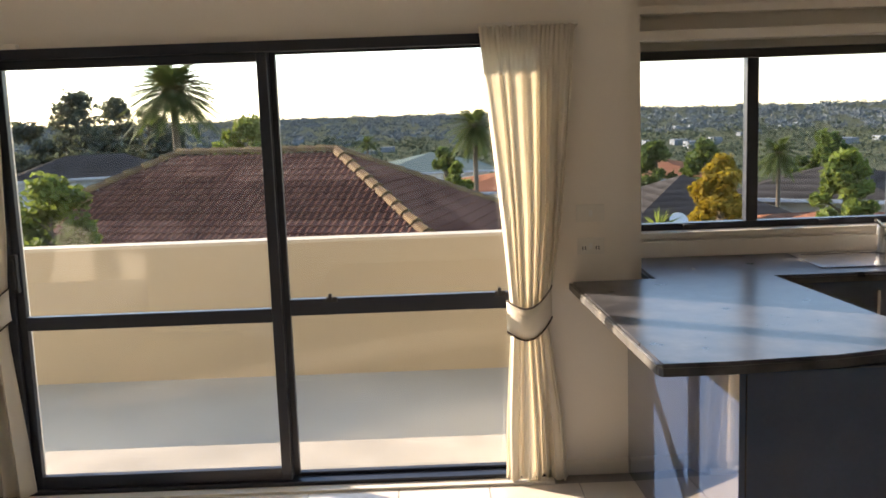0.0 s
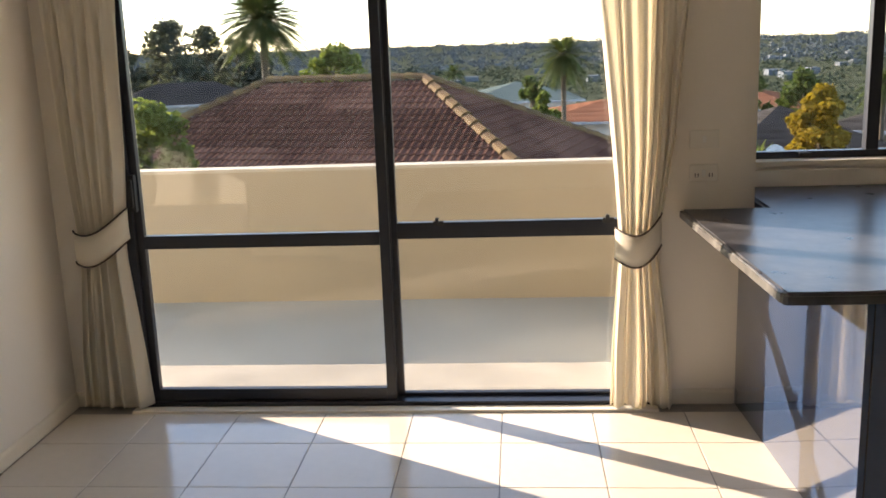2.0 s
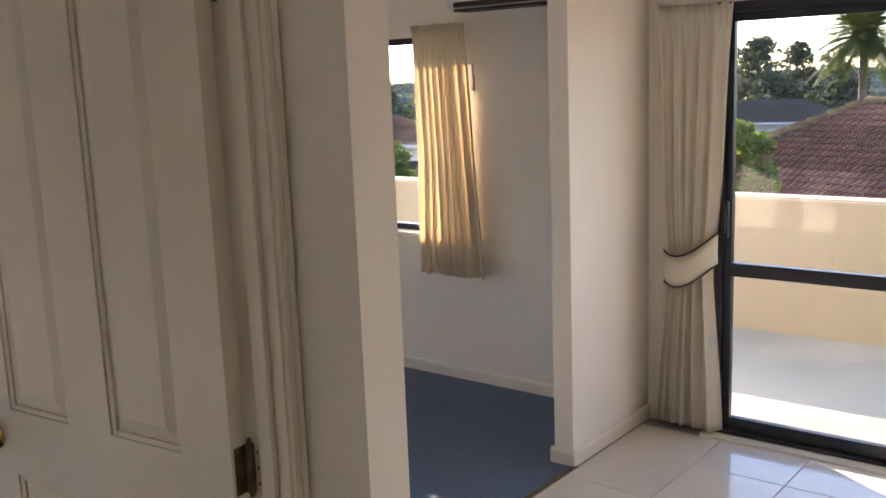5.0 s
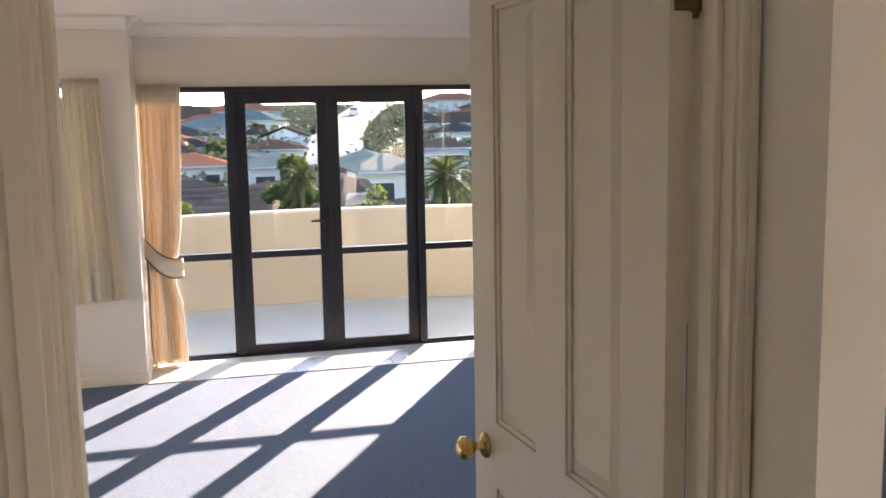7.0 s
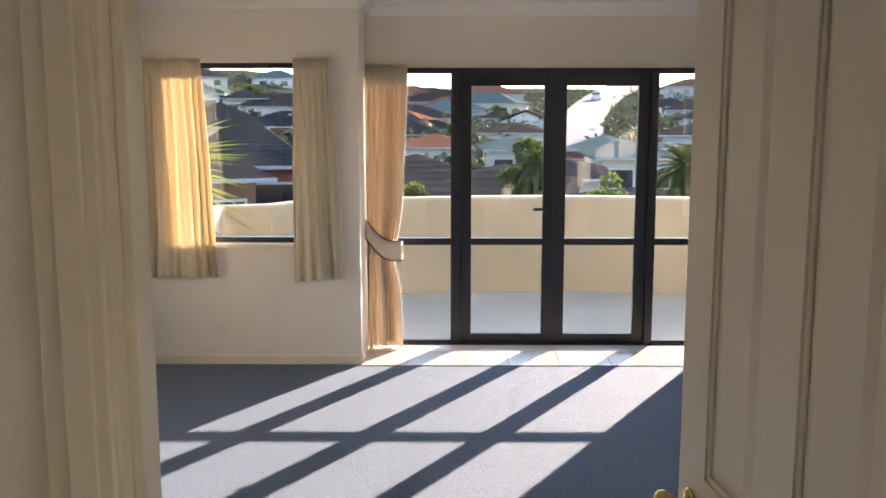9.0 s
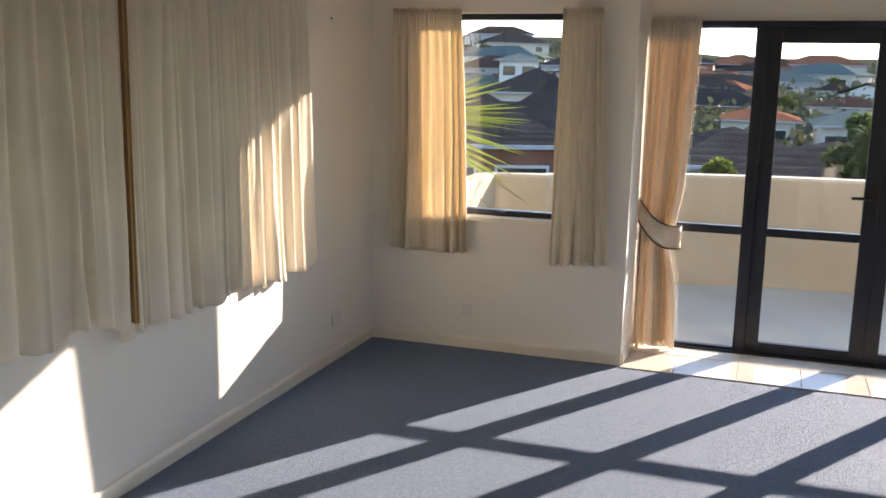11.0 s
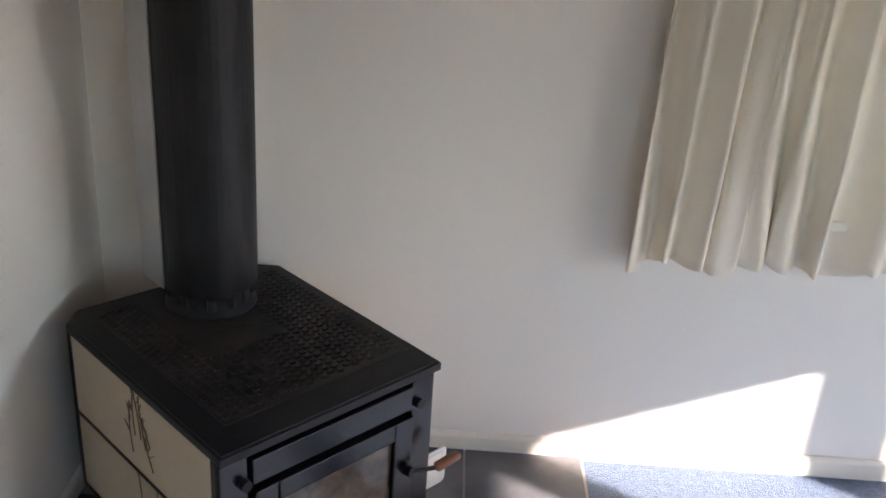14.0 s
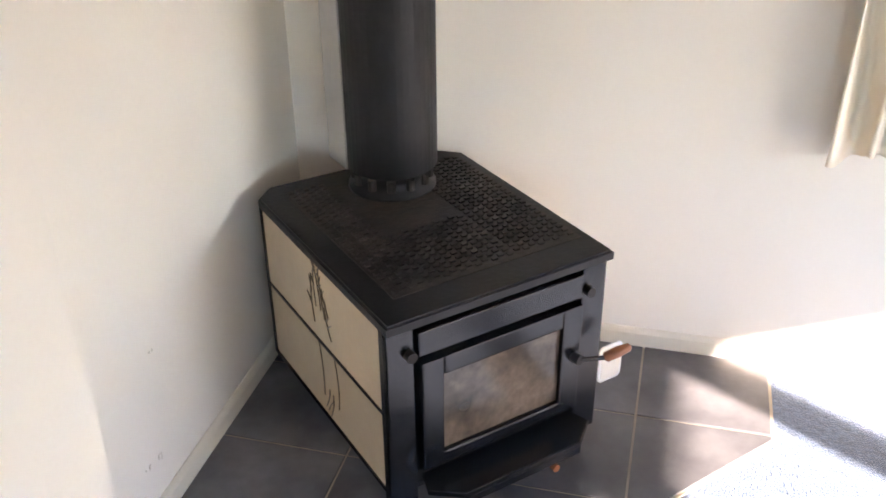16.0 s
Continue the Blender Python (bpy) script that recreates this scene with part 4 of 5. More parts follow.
M_GROUND = mat("grass_and_gardens", (0.055, 0.066, 0.042), 0.85, spec=0.0, var=0.3, scale=0.05, bump=0.4, fine=1.5, col2=(0.095, 0.10, 0.066), dist=0.2)
bm = bmesh.new()
rad = [0.5, 6, 12, 20, 30, 42, 58, 78, 100, 125, 155, 190, 230, 270, 330, 420, 560, 760, 1000, 1400, 1800, 2300, 2700, 3200, 4000, 4800]
prev = None
for r in rad:
    ring = []
    for i in range(120):
        a = 2 * math.pi * i / 120
        x, y = EYE[0] + r * math.cos(a), EYE[1] + r * math.sin(a)
        ring.append(bm.verts.new((x, y, ground_z(x, y) + (0.8 * noise.noise(Vector((x, y, 0)) * 0.02) if r > 50 else 0))))
    if prev is None:
        bm.faces.new(ring)
    else:
        for i in range(120):
            bm.faces.new((prev[i], ring[i], ring[(i + 1) % 120], prev[(i + 1) % 120]))
    prev = ring
struct(link("ground", bm, M_GROUND, smooth=True), "rolling suburban ground with grass and gardens", "ground")

M_ROOFRED = mat("terracotta_roof_tile", (0.105, 0.046, 0.034), 0.85, spec=0.0, var=0.3, scale=1.2, bump=0.3, fine=25, rnd=0.22, col2=(0.20, 0.098, 0.066))
M_CAPTILE = mat("lichened_ridge_tile", (0.14, 0.066, 0.036), 0.8, var=0.3, scale=2.5, bump=0.3, rnd=0.2, spec=0.2, col2=(0.21, 0.13, 0.05))
M_ROOFGREY = mat("charcoal_roof_tile", (0.052, 0.047, 0.044), 0.85, spec=0.0, var=0.25, scale=1, bump=0.4, fine=6)


def courses(m, scale, depth):
    """Level rows of tiles on a roof too far off for single tiles."""
    nt = m.node_tree
    b = nt.nodes["Principled BSDF"]
    tc = nt.nodes.new("ShaderNodeTexCoord")
    wv = nt.nodes.new("ShaderNodeTexWave")
    wv.bands_direction = "Z"
    wv.wave_profile = "SAW"
    wv.inputs["Scale"].default_value, wv.inputs["Distortion"].default_value = scale, 0.4
    mr = nt.nodes.new("ShaderNodeMapRange")
    mr.inputs[3].default_value, mr.inputs[4].default_value = 1 - depth, 1 + depth * 0.6
    mx = nt.nodes.new("ShaderNodeMix")
    mx.data_type, mx.blend_type = "RGBA", "MULTIPLY"
    mx.inputs[0].default_value = 1.0
    src = b.inputs["Base Color"].links[0].from_socket
    nt.links.new(tc.outputs["Object"], wv.inputs["Vector"])
    nt.links.new(wv.outputs["Fac"], mr.inputs[0])
    nt.links.new(src, mx.inputs[6])
    nt.links.new(mr.outputs[0], mx.inputs[7])
    nt.links.new(mx.outputs[2], b.inputs["Base Color"])


courses(M_ROOFGREY, 2.3, 0.42)
M_ROOFGREEN = mat("grey_green_metal_roof", (0.11, 0.14, 0.13), 0.85, spec=0.0, var=0.12, scale=0.6, bump=0.2, fine=5)
M_ROOFORANGE = mat("orange_tile_roof", (0.23, 0.10, 0.06), 0.85, spec=0.0, var=0.2, scale=0.8, bump=0.3, fine=5)
M_ROOFBROWN = mat("brown_tile_roof", (0.075, 0.05, 0.04), 0.85, spec=0.0, var=0.2, scale=0.8, bump=0.3, fine=5)
courses(M_ROOFORANGE, 2.3, 0.3)
courses(M_ROOFBROWN, 2.3, 0.3)
M_WHITE = mat("white_weatherboard", (0.60, 0.59, 0.56), 0.7, var=0.06, bump=0.15, fine=8)
M_CREAMW = mat("cream_render", (0.55, 0.50, 0.42), 0.8, var=0.08, bump=0.2)
M_BRICK = mat("red_brick_wall", (0.24, 0.10, 0.07), 0.8, var=0.25, scale=3, bump=0.4, fine=12)
M_GREYW = mat("pale_grey_render", (0.36, 0.38, 0.40), 0.8, var=0.06, bump=0.2)
M_WINPANE = mat("dark_window_glass", (0.03, 0.035, 0.04), 0.08, var=0.2, bump=0)
M_BARK = mat("rough_bark", (0.10, 0.075, 0.05), 0.9, var=0.3, scale=4, bump=0.8, fine=14, dist=0.03)
M_ASPHALT = mat("worn_asphalt", (0.11, 0.11, 0.108), 0.7, var=0.15, scale=0.4, bump=0.2, fine=6)


def leaf_mat(name, a, b, tr=0.3):
    return mat(name, a, 0.7, spec=0.08, var=0.3, scale=1.6, bump=0.1, fine=8, col2=b, trans=tr, tcol=(b[0] * 1.4, b[1] * 1.4, b[2] * 0.8), rnd=0.1)


# dark pine green lifted towards grey, so some haze is in the colour
M_LEAFDARK = leaf_mat("hazy_dark_pine_foliage", (0.044, 0.054, 0.042), (0.088, 0.100, 0.076), 0.2)
M_LEAF = leaf_mat("green_foliage", (0.034, 0.052, 0.021), (0.088, 0.122, 0.045))
M_LEAFLIME = leaf_mat("lime_green_foliage", (0.07, 0.10, 0.028), (0.17, 0.21, 0.06))
M_LEAFGOLD = leaf_mat("golden_conifer_foliage", (0.13, 0.085, 0.012), (0.30, 0.205, 0.03))
M_LEAFPALM = leaf_mat("palm_frond_green", (0.028, 0.045, 0.016), (0.085, 0.11, 0.035), 0.25)
# greyer, lighter green with the haze of distance mixed into the colour
M_LEAFFAR = leaf_mat("far_woodland", (0.055, 0.068, 0.048), (0.115, 0.125, 0.09), 0.1)


def gable_free_roof(L, W, pitch, over, z):
    """Hip roof over L x W: eave corners and ridge ends, local axes."""
    a, b = L / 2 + over, W / 2 + over
    h = b * math.tan(radians(pitch))
    r = max(0.05, a - b)
    return a, b, h, r


def roof_mesh(L, W, pitch, over, z, thick=0.12):
    a, b, h, r = gable_free_roof(L, W, pitch, over, z)
    bm = bmesh.new()
    lo = [bm.verts.new((x, y, z - thick)) for x, y in ((-a, -b), (a, -b), (a, b), (-a, b))]
    hi = [bm.verts.new((x, y, z)) for x, y in ((-a, -b), (a, -b), (a, b), (-a, b))]
    rl, rr = bm.verts.new((-r, 0, z + h)), bm.verts.new((r, 0, z + h))
    bm.faces.new(lo[::-1])
    for i in range(4):
        bm.faces.new((lo[i], lo[(i + 1) % 4], hi[(i + 1) % 4], hi[i]))
    bm.faces.new((hi[0], hi[1], rr, rl))
    bm.faces.new((hi[1], hi[2], rr))
    bm.faces.new((hi[2], hi[3], rl, rr))
    bm.faces.new((hi[3], hi[0], rl))
    bmesh.ops.recalc_face_normals(bm, faces=bm.faces)
    return bm


def ridge_caps(parent, pts, mt, size=0.135, name="ridge_tile", step=0.4):
    bpy.context.view_layer.update()
    for p, q in pts:
        p, q = Vector(p), Vector(q)
        n = max(1, int((q - p).length / step))
        me = None
        for i in range(n):
            c = p.lerp(q, (i + 0.5) / n)
            if me is None:
                bm = bmesh.new()
                prof = [(-size, -0.07), (-size * 0.72, 0.0), (0, 0.05), (size * 0.72, 0.0), (size, -0.07)]
                A = [bm.verts.new((x, -step * 0.54, zz + 0.03)) for x, zz in prof]
                B = [bm.verts.new((x * 0.85, step * 0.5, zz)) for x, zz in prof]
                for k in range(4):
                    bm.faces.new((A[k], A[k + 1], B[k + 1], B[k]))
                bm.faces.new(A[::-1])
                bm.faces.new(B)
                me = bpy.data.meshes.new(name)
                bm.normal_update()
                bm.to_mesh(me)
                bm.free()
                me.materials.append(mt)
            o = new(name, me)
            d = (q - p).normalized()
            side = d.cross(Vector((0, 0, 1))).normalized()
            up = side.cross(d)
            o.matrix_world = Matrix((side, d, up)).transposed().to_4x4()
            o.matrix_world.translation = c
            o.parent = parent
            o.matrix_parent_inverse = parent.matrix_world.inverted()


# the neighbour's red tiled hip roof
NC, NU = Vector((-3.06, 16.2)), Vector((0.961, -0.276)).normalized()
nrot = math.atan2(NU.y, NU.x)
NEIGH = Matrix.Translation((NC.x, NC.y, 0)) @ Matrix.Rotation(nrot, 4, "Z")
nb = thing("neighbour_house", "single storey house with a terracotta tiled hip roof", "house", m=NEIGH)
PITCH, RZ, HW, RL = 27.0, 0.90, 5.2, 1.85
EZ = RZ - HW * math.tan(radians(PITCH))
part("wall", box(-RL - HW + 0.6, -HW + 0.6, -6.0, RL + HW - 0.6, HW - 0.6, EZ - 0.1), M_CREAMW, nb)
roof = part("roof", roof_mesh(2 * (RL + HW) - 0.02, 2 * HW - 0.02, PITCH, 0.0, EZ - 0.05), M_ROOFRED, nb)
TW, TL = 0.15, 0.23
tprof = [(0.0, 0.008), (0.025, 0.032), (0.054, 0.034), (0.08, 0.010), (0.115, 0.003), (0.15, 0.007)]


def tile_verts():
    v = [(x, 0.0, z + 0.028) for x, z in tprof] + [(x, TL * 1.06, z) for x, z in tprof] + [(x, 0.0, 0.0) for x, z in tprof]
    f = [(i, i + 1, i + 7, i + 6) for i in range(5)] + [(i + 12, i + 13, i + 1, i) for i in range(5)]
    return v, f


tv, tf = tile_verts()
tile_me = bpy.data.meshes.new("roof_tile")
tile_me.from_pydata(tv, [], tf)
tile_me.materials.append(M_ROOFRED)
cp, sp_ = math.cos(radians(PITCH)), math.sin(radians(PITCH))
SL = HW / cp
singles = []
jv, jf = [], []
for side in (0, 1):
    # 0: the long slope that faces the balcony; 1: the hip end
    half = RL + HW if side == 0 else HW
    for r in range(int(SL / TL)):
        s = r * TL
        inset = s * cp
        for c in range(int(-half / TW) - 1, int(half / TW) + 1):
            cx = c * TW
            if abs(cx + TW / 2) > half - inset - 0.12:
                continue
            y, z = -HW + s * cp, EZ + s * sp_
            m = Matrix(((1, 0, 0, cx), (0, cp, -sp_, y), (0, sp_, cp, z), (0, 0, 0, 1)))
            if side == 1:
                # turn the slope to the end of the ridge
                m = Matrix.Translation((RL, 0, 0)) @ Matrix.Rotation(radians(90), 4, "Z") @ m
            if side == 0 and r >= 14 and cx < 3.6 and len(singles) < 300:
                singles.append(m)
            else:
                o = len(jv)
                jv += [tuple(m @ Vector(q)) for q in tv]
                jf += [tuple(k + o for k in f) for f in tf]
for m in singles:
    o = new("roof_tile", tile_me)
    o.parent = roof
    o.matrix_local = m
me = bpy.data.meshes.new("more_roof_tiles")
me.from_pydata(jv, [], jf)
me.materials.append(M_ROOFRED)
o = new("more_roof_tiles", me)
o.parent = roof
o["kind"] = "stuff"
W = lambda x, y, z: NEIGH @ Vector((x, y, z))
ridge_caps(roof, [(W(-RL, 0, RZ + 0.06), W(RL, 0, RZ + 0.06)), (W(RL + HW, -HW, EZ + 0.06), W(RL, 0, RZ + 0.06)), (W(-RL - HW, -HW, EZ + 0.06), W(-RL, 0, RZ + 0.06)), (W(RL + HW, HW, EZ + 0.06), W(RL, 0, RZ + 0.06))], M_CAPTILE)
# its lower wing
wing = part("wing_roof", roof_mesh(4.6, 3.0, PITCH, 0.3, -1.23), M_ROOFRED, nb)
wing.matrix_local = Matrix.Translation((4.15, -4.2, 0)) @ Matrix.Rotation(radians(95), 4, "Z")
wm = NEIGH @ wing.matrix_local
ridge_caps(wing, [(wm @ Vector((-0.8, 0, -0.28)), wm @ Vector((0.8, 0, -0.28))), (wm @ Vector((-2.6, 1.8, -1.2)), wm @ Vector((-0.8, 0, -0.28))), (wm @ Vector((-2.6, -1.8, -1.2)), wm @ Vector((-0.8, 0, -0.28)))], M_CAPTILE)


def leaves(n, place, size, rng, long=1.0):
    """Many small leaf blades; place() gives each one's spot."""
    v, f = [], []
    for _ in range(n):
        p = place()
        a = Vector((rng.gauss(0, 1), rng.gauss(0, 1), rng.gauss(0, 0.7))).normalized()
        b = a.orthogonal().normalized()
        b = Matrix.Rotation(rng.uniform(0, 6.28), 3, a) @ b
        s = size * rng.uniform(0.6, 1.4)
        o = len(v)
        v += [tuple(p - a * s * long), tuple(p + b * s * 0.5), tuple(p + a * s * long), tuple(p - b * s * 0.5)]
        f.append((o, o + 1, o + 2, o + 3))
    return v, f


def pydata(name, v, f, mt, parent, label=""):
    me = bpy.data.meshes.new(name)
    me.from_pydata(v, [], f)
    me.materials.append(mt)
    o = new(name, me)
    o.parent = parent
    if label:
        o["label"] = label
    return o


def tree(name, x, y, zb, h, rx, mt, label, seed, clumps=26, n=2600, size=0.16, trunk=0.35, low=0.3, cone=False, flat=0.55, puff=1.0):
    rng = random.Random(seed)
    t = thing(name, label, "tree", m=Matrix.Translation((x, y, zb)))
    bm = bmesh.new()
    p = Vector((0, 0, -0.5))
    for k in range(5):
        q = Vector((rng.uniform(-0.1, 0.1) * h * 0.1, rng.uniform(-0.1, 0.1) * h * 0.1, h * 0.85 * (k + 1) / 5))
        cyl(bm, p, q, trunk * (1 - k / 5.5) * 0.5, trunk * (1 - (k + 1) / 5.5) * 0.5, 8)
        p = q
    cl = []
    for _ in range(clumps):
        u = rng.random()
        zz = h * (low + (1 - low) * u)
        w = rx * ((1 - u) ** 0.8 + 0.08 if cone else math.sin(math.pi * min(1, 0.25 + 0.72 * u)) ** 0.8)
        a = rng.uniform(0, 6.283)
        rr = w * math.sqrt(rng.uniform(0.15, 1))
        c = Vector((rr * math.cos(a), rr * math.sin(a), zz))
        cl.append((c, rx * puff * rng.uniform(0.22, 0.42) * (0.6 if cone else 1)))
        if rng.random() < 0.6:
            cyl(bm, (0, 0, max(h * low * 0.8, zz - 0.35 * rr - 0.2)), c, trunk * 0.12, trunk * 0.03, 5)
    part("trunk", bm, M_BARK, t)

    def place():
        c, r = rng.choice(cl)
        d = Vector((rng.gauss(0, 1), rng.gauss(0, 1), rng.gauss(0, flat))).normalized() * r * rng.random() ** 0.35
        return c + d
    v, f = leaves(n, place, size, rng)
    pydata("crown", v, f, mt, t)
    return t


def palm(x, y, zb, h, r, label, seed, fronds=46, mt=None, drop=1.0):
    rng = random.Random(seed)
    t = thing("palm_tree", label, "palm tree", m=Matrix.Translation((x, y, zb)))
    bm = bmesh.new()
    for k in range(10):
        z0, z1 = h * k / 10, h * (k + 1) / 10
        cyl(bm, (0, 0, z0 - (0.5 if k == 0 else 0)), (0, 0, z1), 0.075 * r * (1.1 if k % 2 else 1.0), 0.07 * r, 10)
    lathe(bm, [(0.07 * r, h * 0.93), (0.14 * r, h * 0.98), (0.12 * r, h * 1.02), (0.02, h * 1.05)], 10)
    part("trunk", bm, M_BARK, t)
    v, f = [], []
    for k in range(fronds):
        a = 2.39996 * k + rng.uniform(-0.2, 0.2)
        up = 1.25 - 1.75 * (k / fronds) ** 0.9 * drop
        L = r * rng.uniform(0.88, 1.1)
        p = Vector((0, 0, h))
        d0 = Vector((math.cos(a) * math.cos(up), math.sin(a) * math.cos(up), math.sin(up)))
        pts = []
        m = 14
        for i in range(m + 1):
            u = i / m
            q = p + d0 * L * u + Vector((0, 0, -0.42 * L * u * u))
            pts.append(q)
        side = Vector((-math.sin(a), math.cos(a), 0))
        for i in range(1, m):
            u = i / m
            t0 = (pts[i + 1] - pts[i - 1]).normalized()
            ll = 0.26 * L * math.sin(math.pi * min(1, 0.15 + 0.85 * u)) + 0.04
            for s in (1, -1):
                for hlf in (0, 0.5):
                    b = pts[i].lerp(pts[i + 1], hlf)
                    tip = b + (side * s * 0.75 + t0 * 0.8 + Vector((0, 0, -0.18 + rng.uniform(-0.15, 0.15)))) * ll
                    w = t0 * 0.02 * r
                    o = len(v)
                    v += [tuple(b - w), tuple(b + w), tuple(tip)]
                    f.append((o, o + 1, o + 2))
            o = len(v)
            w = side * 0.012 * r
            v += [tuple(pts[i - 1] - w), tuple(pts[i - 1] + w), tuple(pts[i] + w), tuple(pts[i] - w)]
            f.append((o, o + 1, o + 2, o + 3))
    pydata("crown", v, f, mt or M_LEAFPALM, t)
    return t


def spiky(x, y, zb, h, label, seed, n=70, L=0.9, mt=None):
    """A cabbage-tree head: long sword leaves all round on a thin stem."""
    rng = random.Random(seed)
    t = thing("cabbage_tree", label, "tree", m=Matrix.Translation((x, y, zb)))
    part("trunk", cyl(bmesh.new(), (0, 0, -0.5), (0, 0, h), 0.09, 0.07, 8), M_BARK, t)
    v, f = [], []
    for _ in range(n):
        a, e = rng.uniform(0, 6.283), rng.uniform(-0.5, 1.4)
        d = Vector((math.cos(a) * math.cos(e), math.sin(a) * math.cos(e), math.sin(e)))
        s = d.orthogonal().normalized() * 0.024
        p, l = Vector((0, 0, h)), L * rng.uniform(0.8, 1.15)
        q1, q2 = p + d * l * 0.5 + Vector((0, 0, -0.03)), p + d * l + Vector((0, 0, -0.16 * l))
        o = len(v)
        v += [tuple(p - s * 0.6), tuple(p + s * 0.6), tuple(q1 + s), tuple(q1 - s), tuple(q2)]
        f += [(o, o + 1, o + 2, o + 3), (o + 3, o + 2, o + 4)]
    pydata("crown", v, f, mt or M_LEAFPALM, t)


def house(b0, b1, el_ridge, el_eave, d, wall, rmat, label, yaw=None, depth=8.0, storey=2.7, gable=False):
    """A house that fills bearings b1 to b0 at distance d, with its ridge and eave at the given elevations."""
    b = (b0 + b1) / 2
    L = max(4.0, d * math.tan(radians(abs(b0 - b1))))
    zr, ze = height(d, el_ridge), height(d - depth * 0.4, el_eave)
    x, y, _ = at_bearing(b, d)
    rot = radians(b + (yaw if yaw is not None else 0))
    h = thing("house", label, "house", "suburban houses", m=Matrix.Translation((x, y, 0)) @ Matrix.Rotation(rot, 4, "Z"))
    zg = min(ground_z(x, y), ze - storey) - 3.0
    rise = max(0.7, zr - ze)
    ze = zr - rise
    W = min(depth, 2 * rise / math.tan(radians(24)) if rise > 1 else depth)
    pitch = math.degrees(math.atan2(rise, W / 2 + 0.5))
    part("wall", box(-L / 2, -W / 2, zg, L / 2, W / 2, ze - 0.1), wall, h)
    if gable:
        bm = bmesh.new()
        a, bb = L / 2 + 0.4, W / 2 + 0.5
        vs = [[bm.verts.new((s * a, yy, zz)) for yy, zz in ((-bb, ze), (0, ze + rise), (bb, ze), (bb, ze - 0.15), (0, ze + rise - 0.15), (-bb, ze - 0.15))] for s in (-1, 1)]
        for i in range(6):
            bm.faces.new((vs[0][i], vs[0][(i + 1) % 6], vs[1][(i + 1) % 6], vs[1][i]))
        bm.faces.new(vs[0][::-1])
        bm.faces.new(vs[1])
        bmesh.ops.recalc_face_normals(bm, faces=bm.faces)
        part("roof", bm, rmat, h)
        g = bmesh.new()
        for s in (-1, 1):
            q = [g.verts.new((s * L / 2, yy, zz)) for yy, zz in ((-W / 2, ze - 0.2), (W / 2, ze - 0.2), (0, ze + rise - 0.3))]
            q2 = [g.verts.new((s * (L / 2 - 0.2), v.co.y, v.co.z)) for v in q]
            g.faces.new(q)
            g.faces.new(q2[::-1])
            for i in range(3):
                g.faces.new((q[i], q[(i + 1) % 3], q2[(i + 1) % 3], q2[i]))
        bmesh.ops.recalc_face_normals(g, faces=g.faces)
        part("gable_wall", g, wall, h)
    else:
        part("roof", roof_mesh(L, W, pitch, 0.5, ze), rmat, h)
    n = max(2, int(L / 3.2))
    for i in range(n):
        cx = -L / 2 + L * (i + 0.5) / n
        w = part("window", box(cx - 0.75, -W / 2 - 0.05, ze - 1.75, cx + 0.75, -W / 2 - 0.003, ze - 0.6), M_WHITE, h)
        part("pane", box(cx - 0.67, -W / 2 - 0.058, ze - 1.67, cx + 0.67, -W / 2 - 0.051, ze - 0.68), M_WINPANE, w)
    part("gutter", box(-L / 2 - 0.5, -W / 2 - 0.58, ze - 0.12, L / 2 + 0.5, -W / 2 - 0.5, ze - 0.01), M_GREYW, h)
    return h


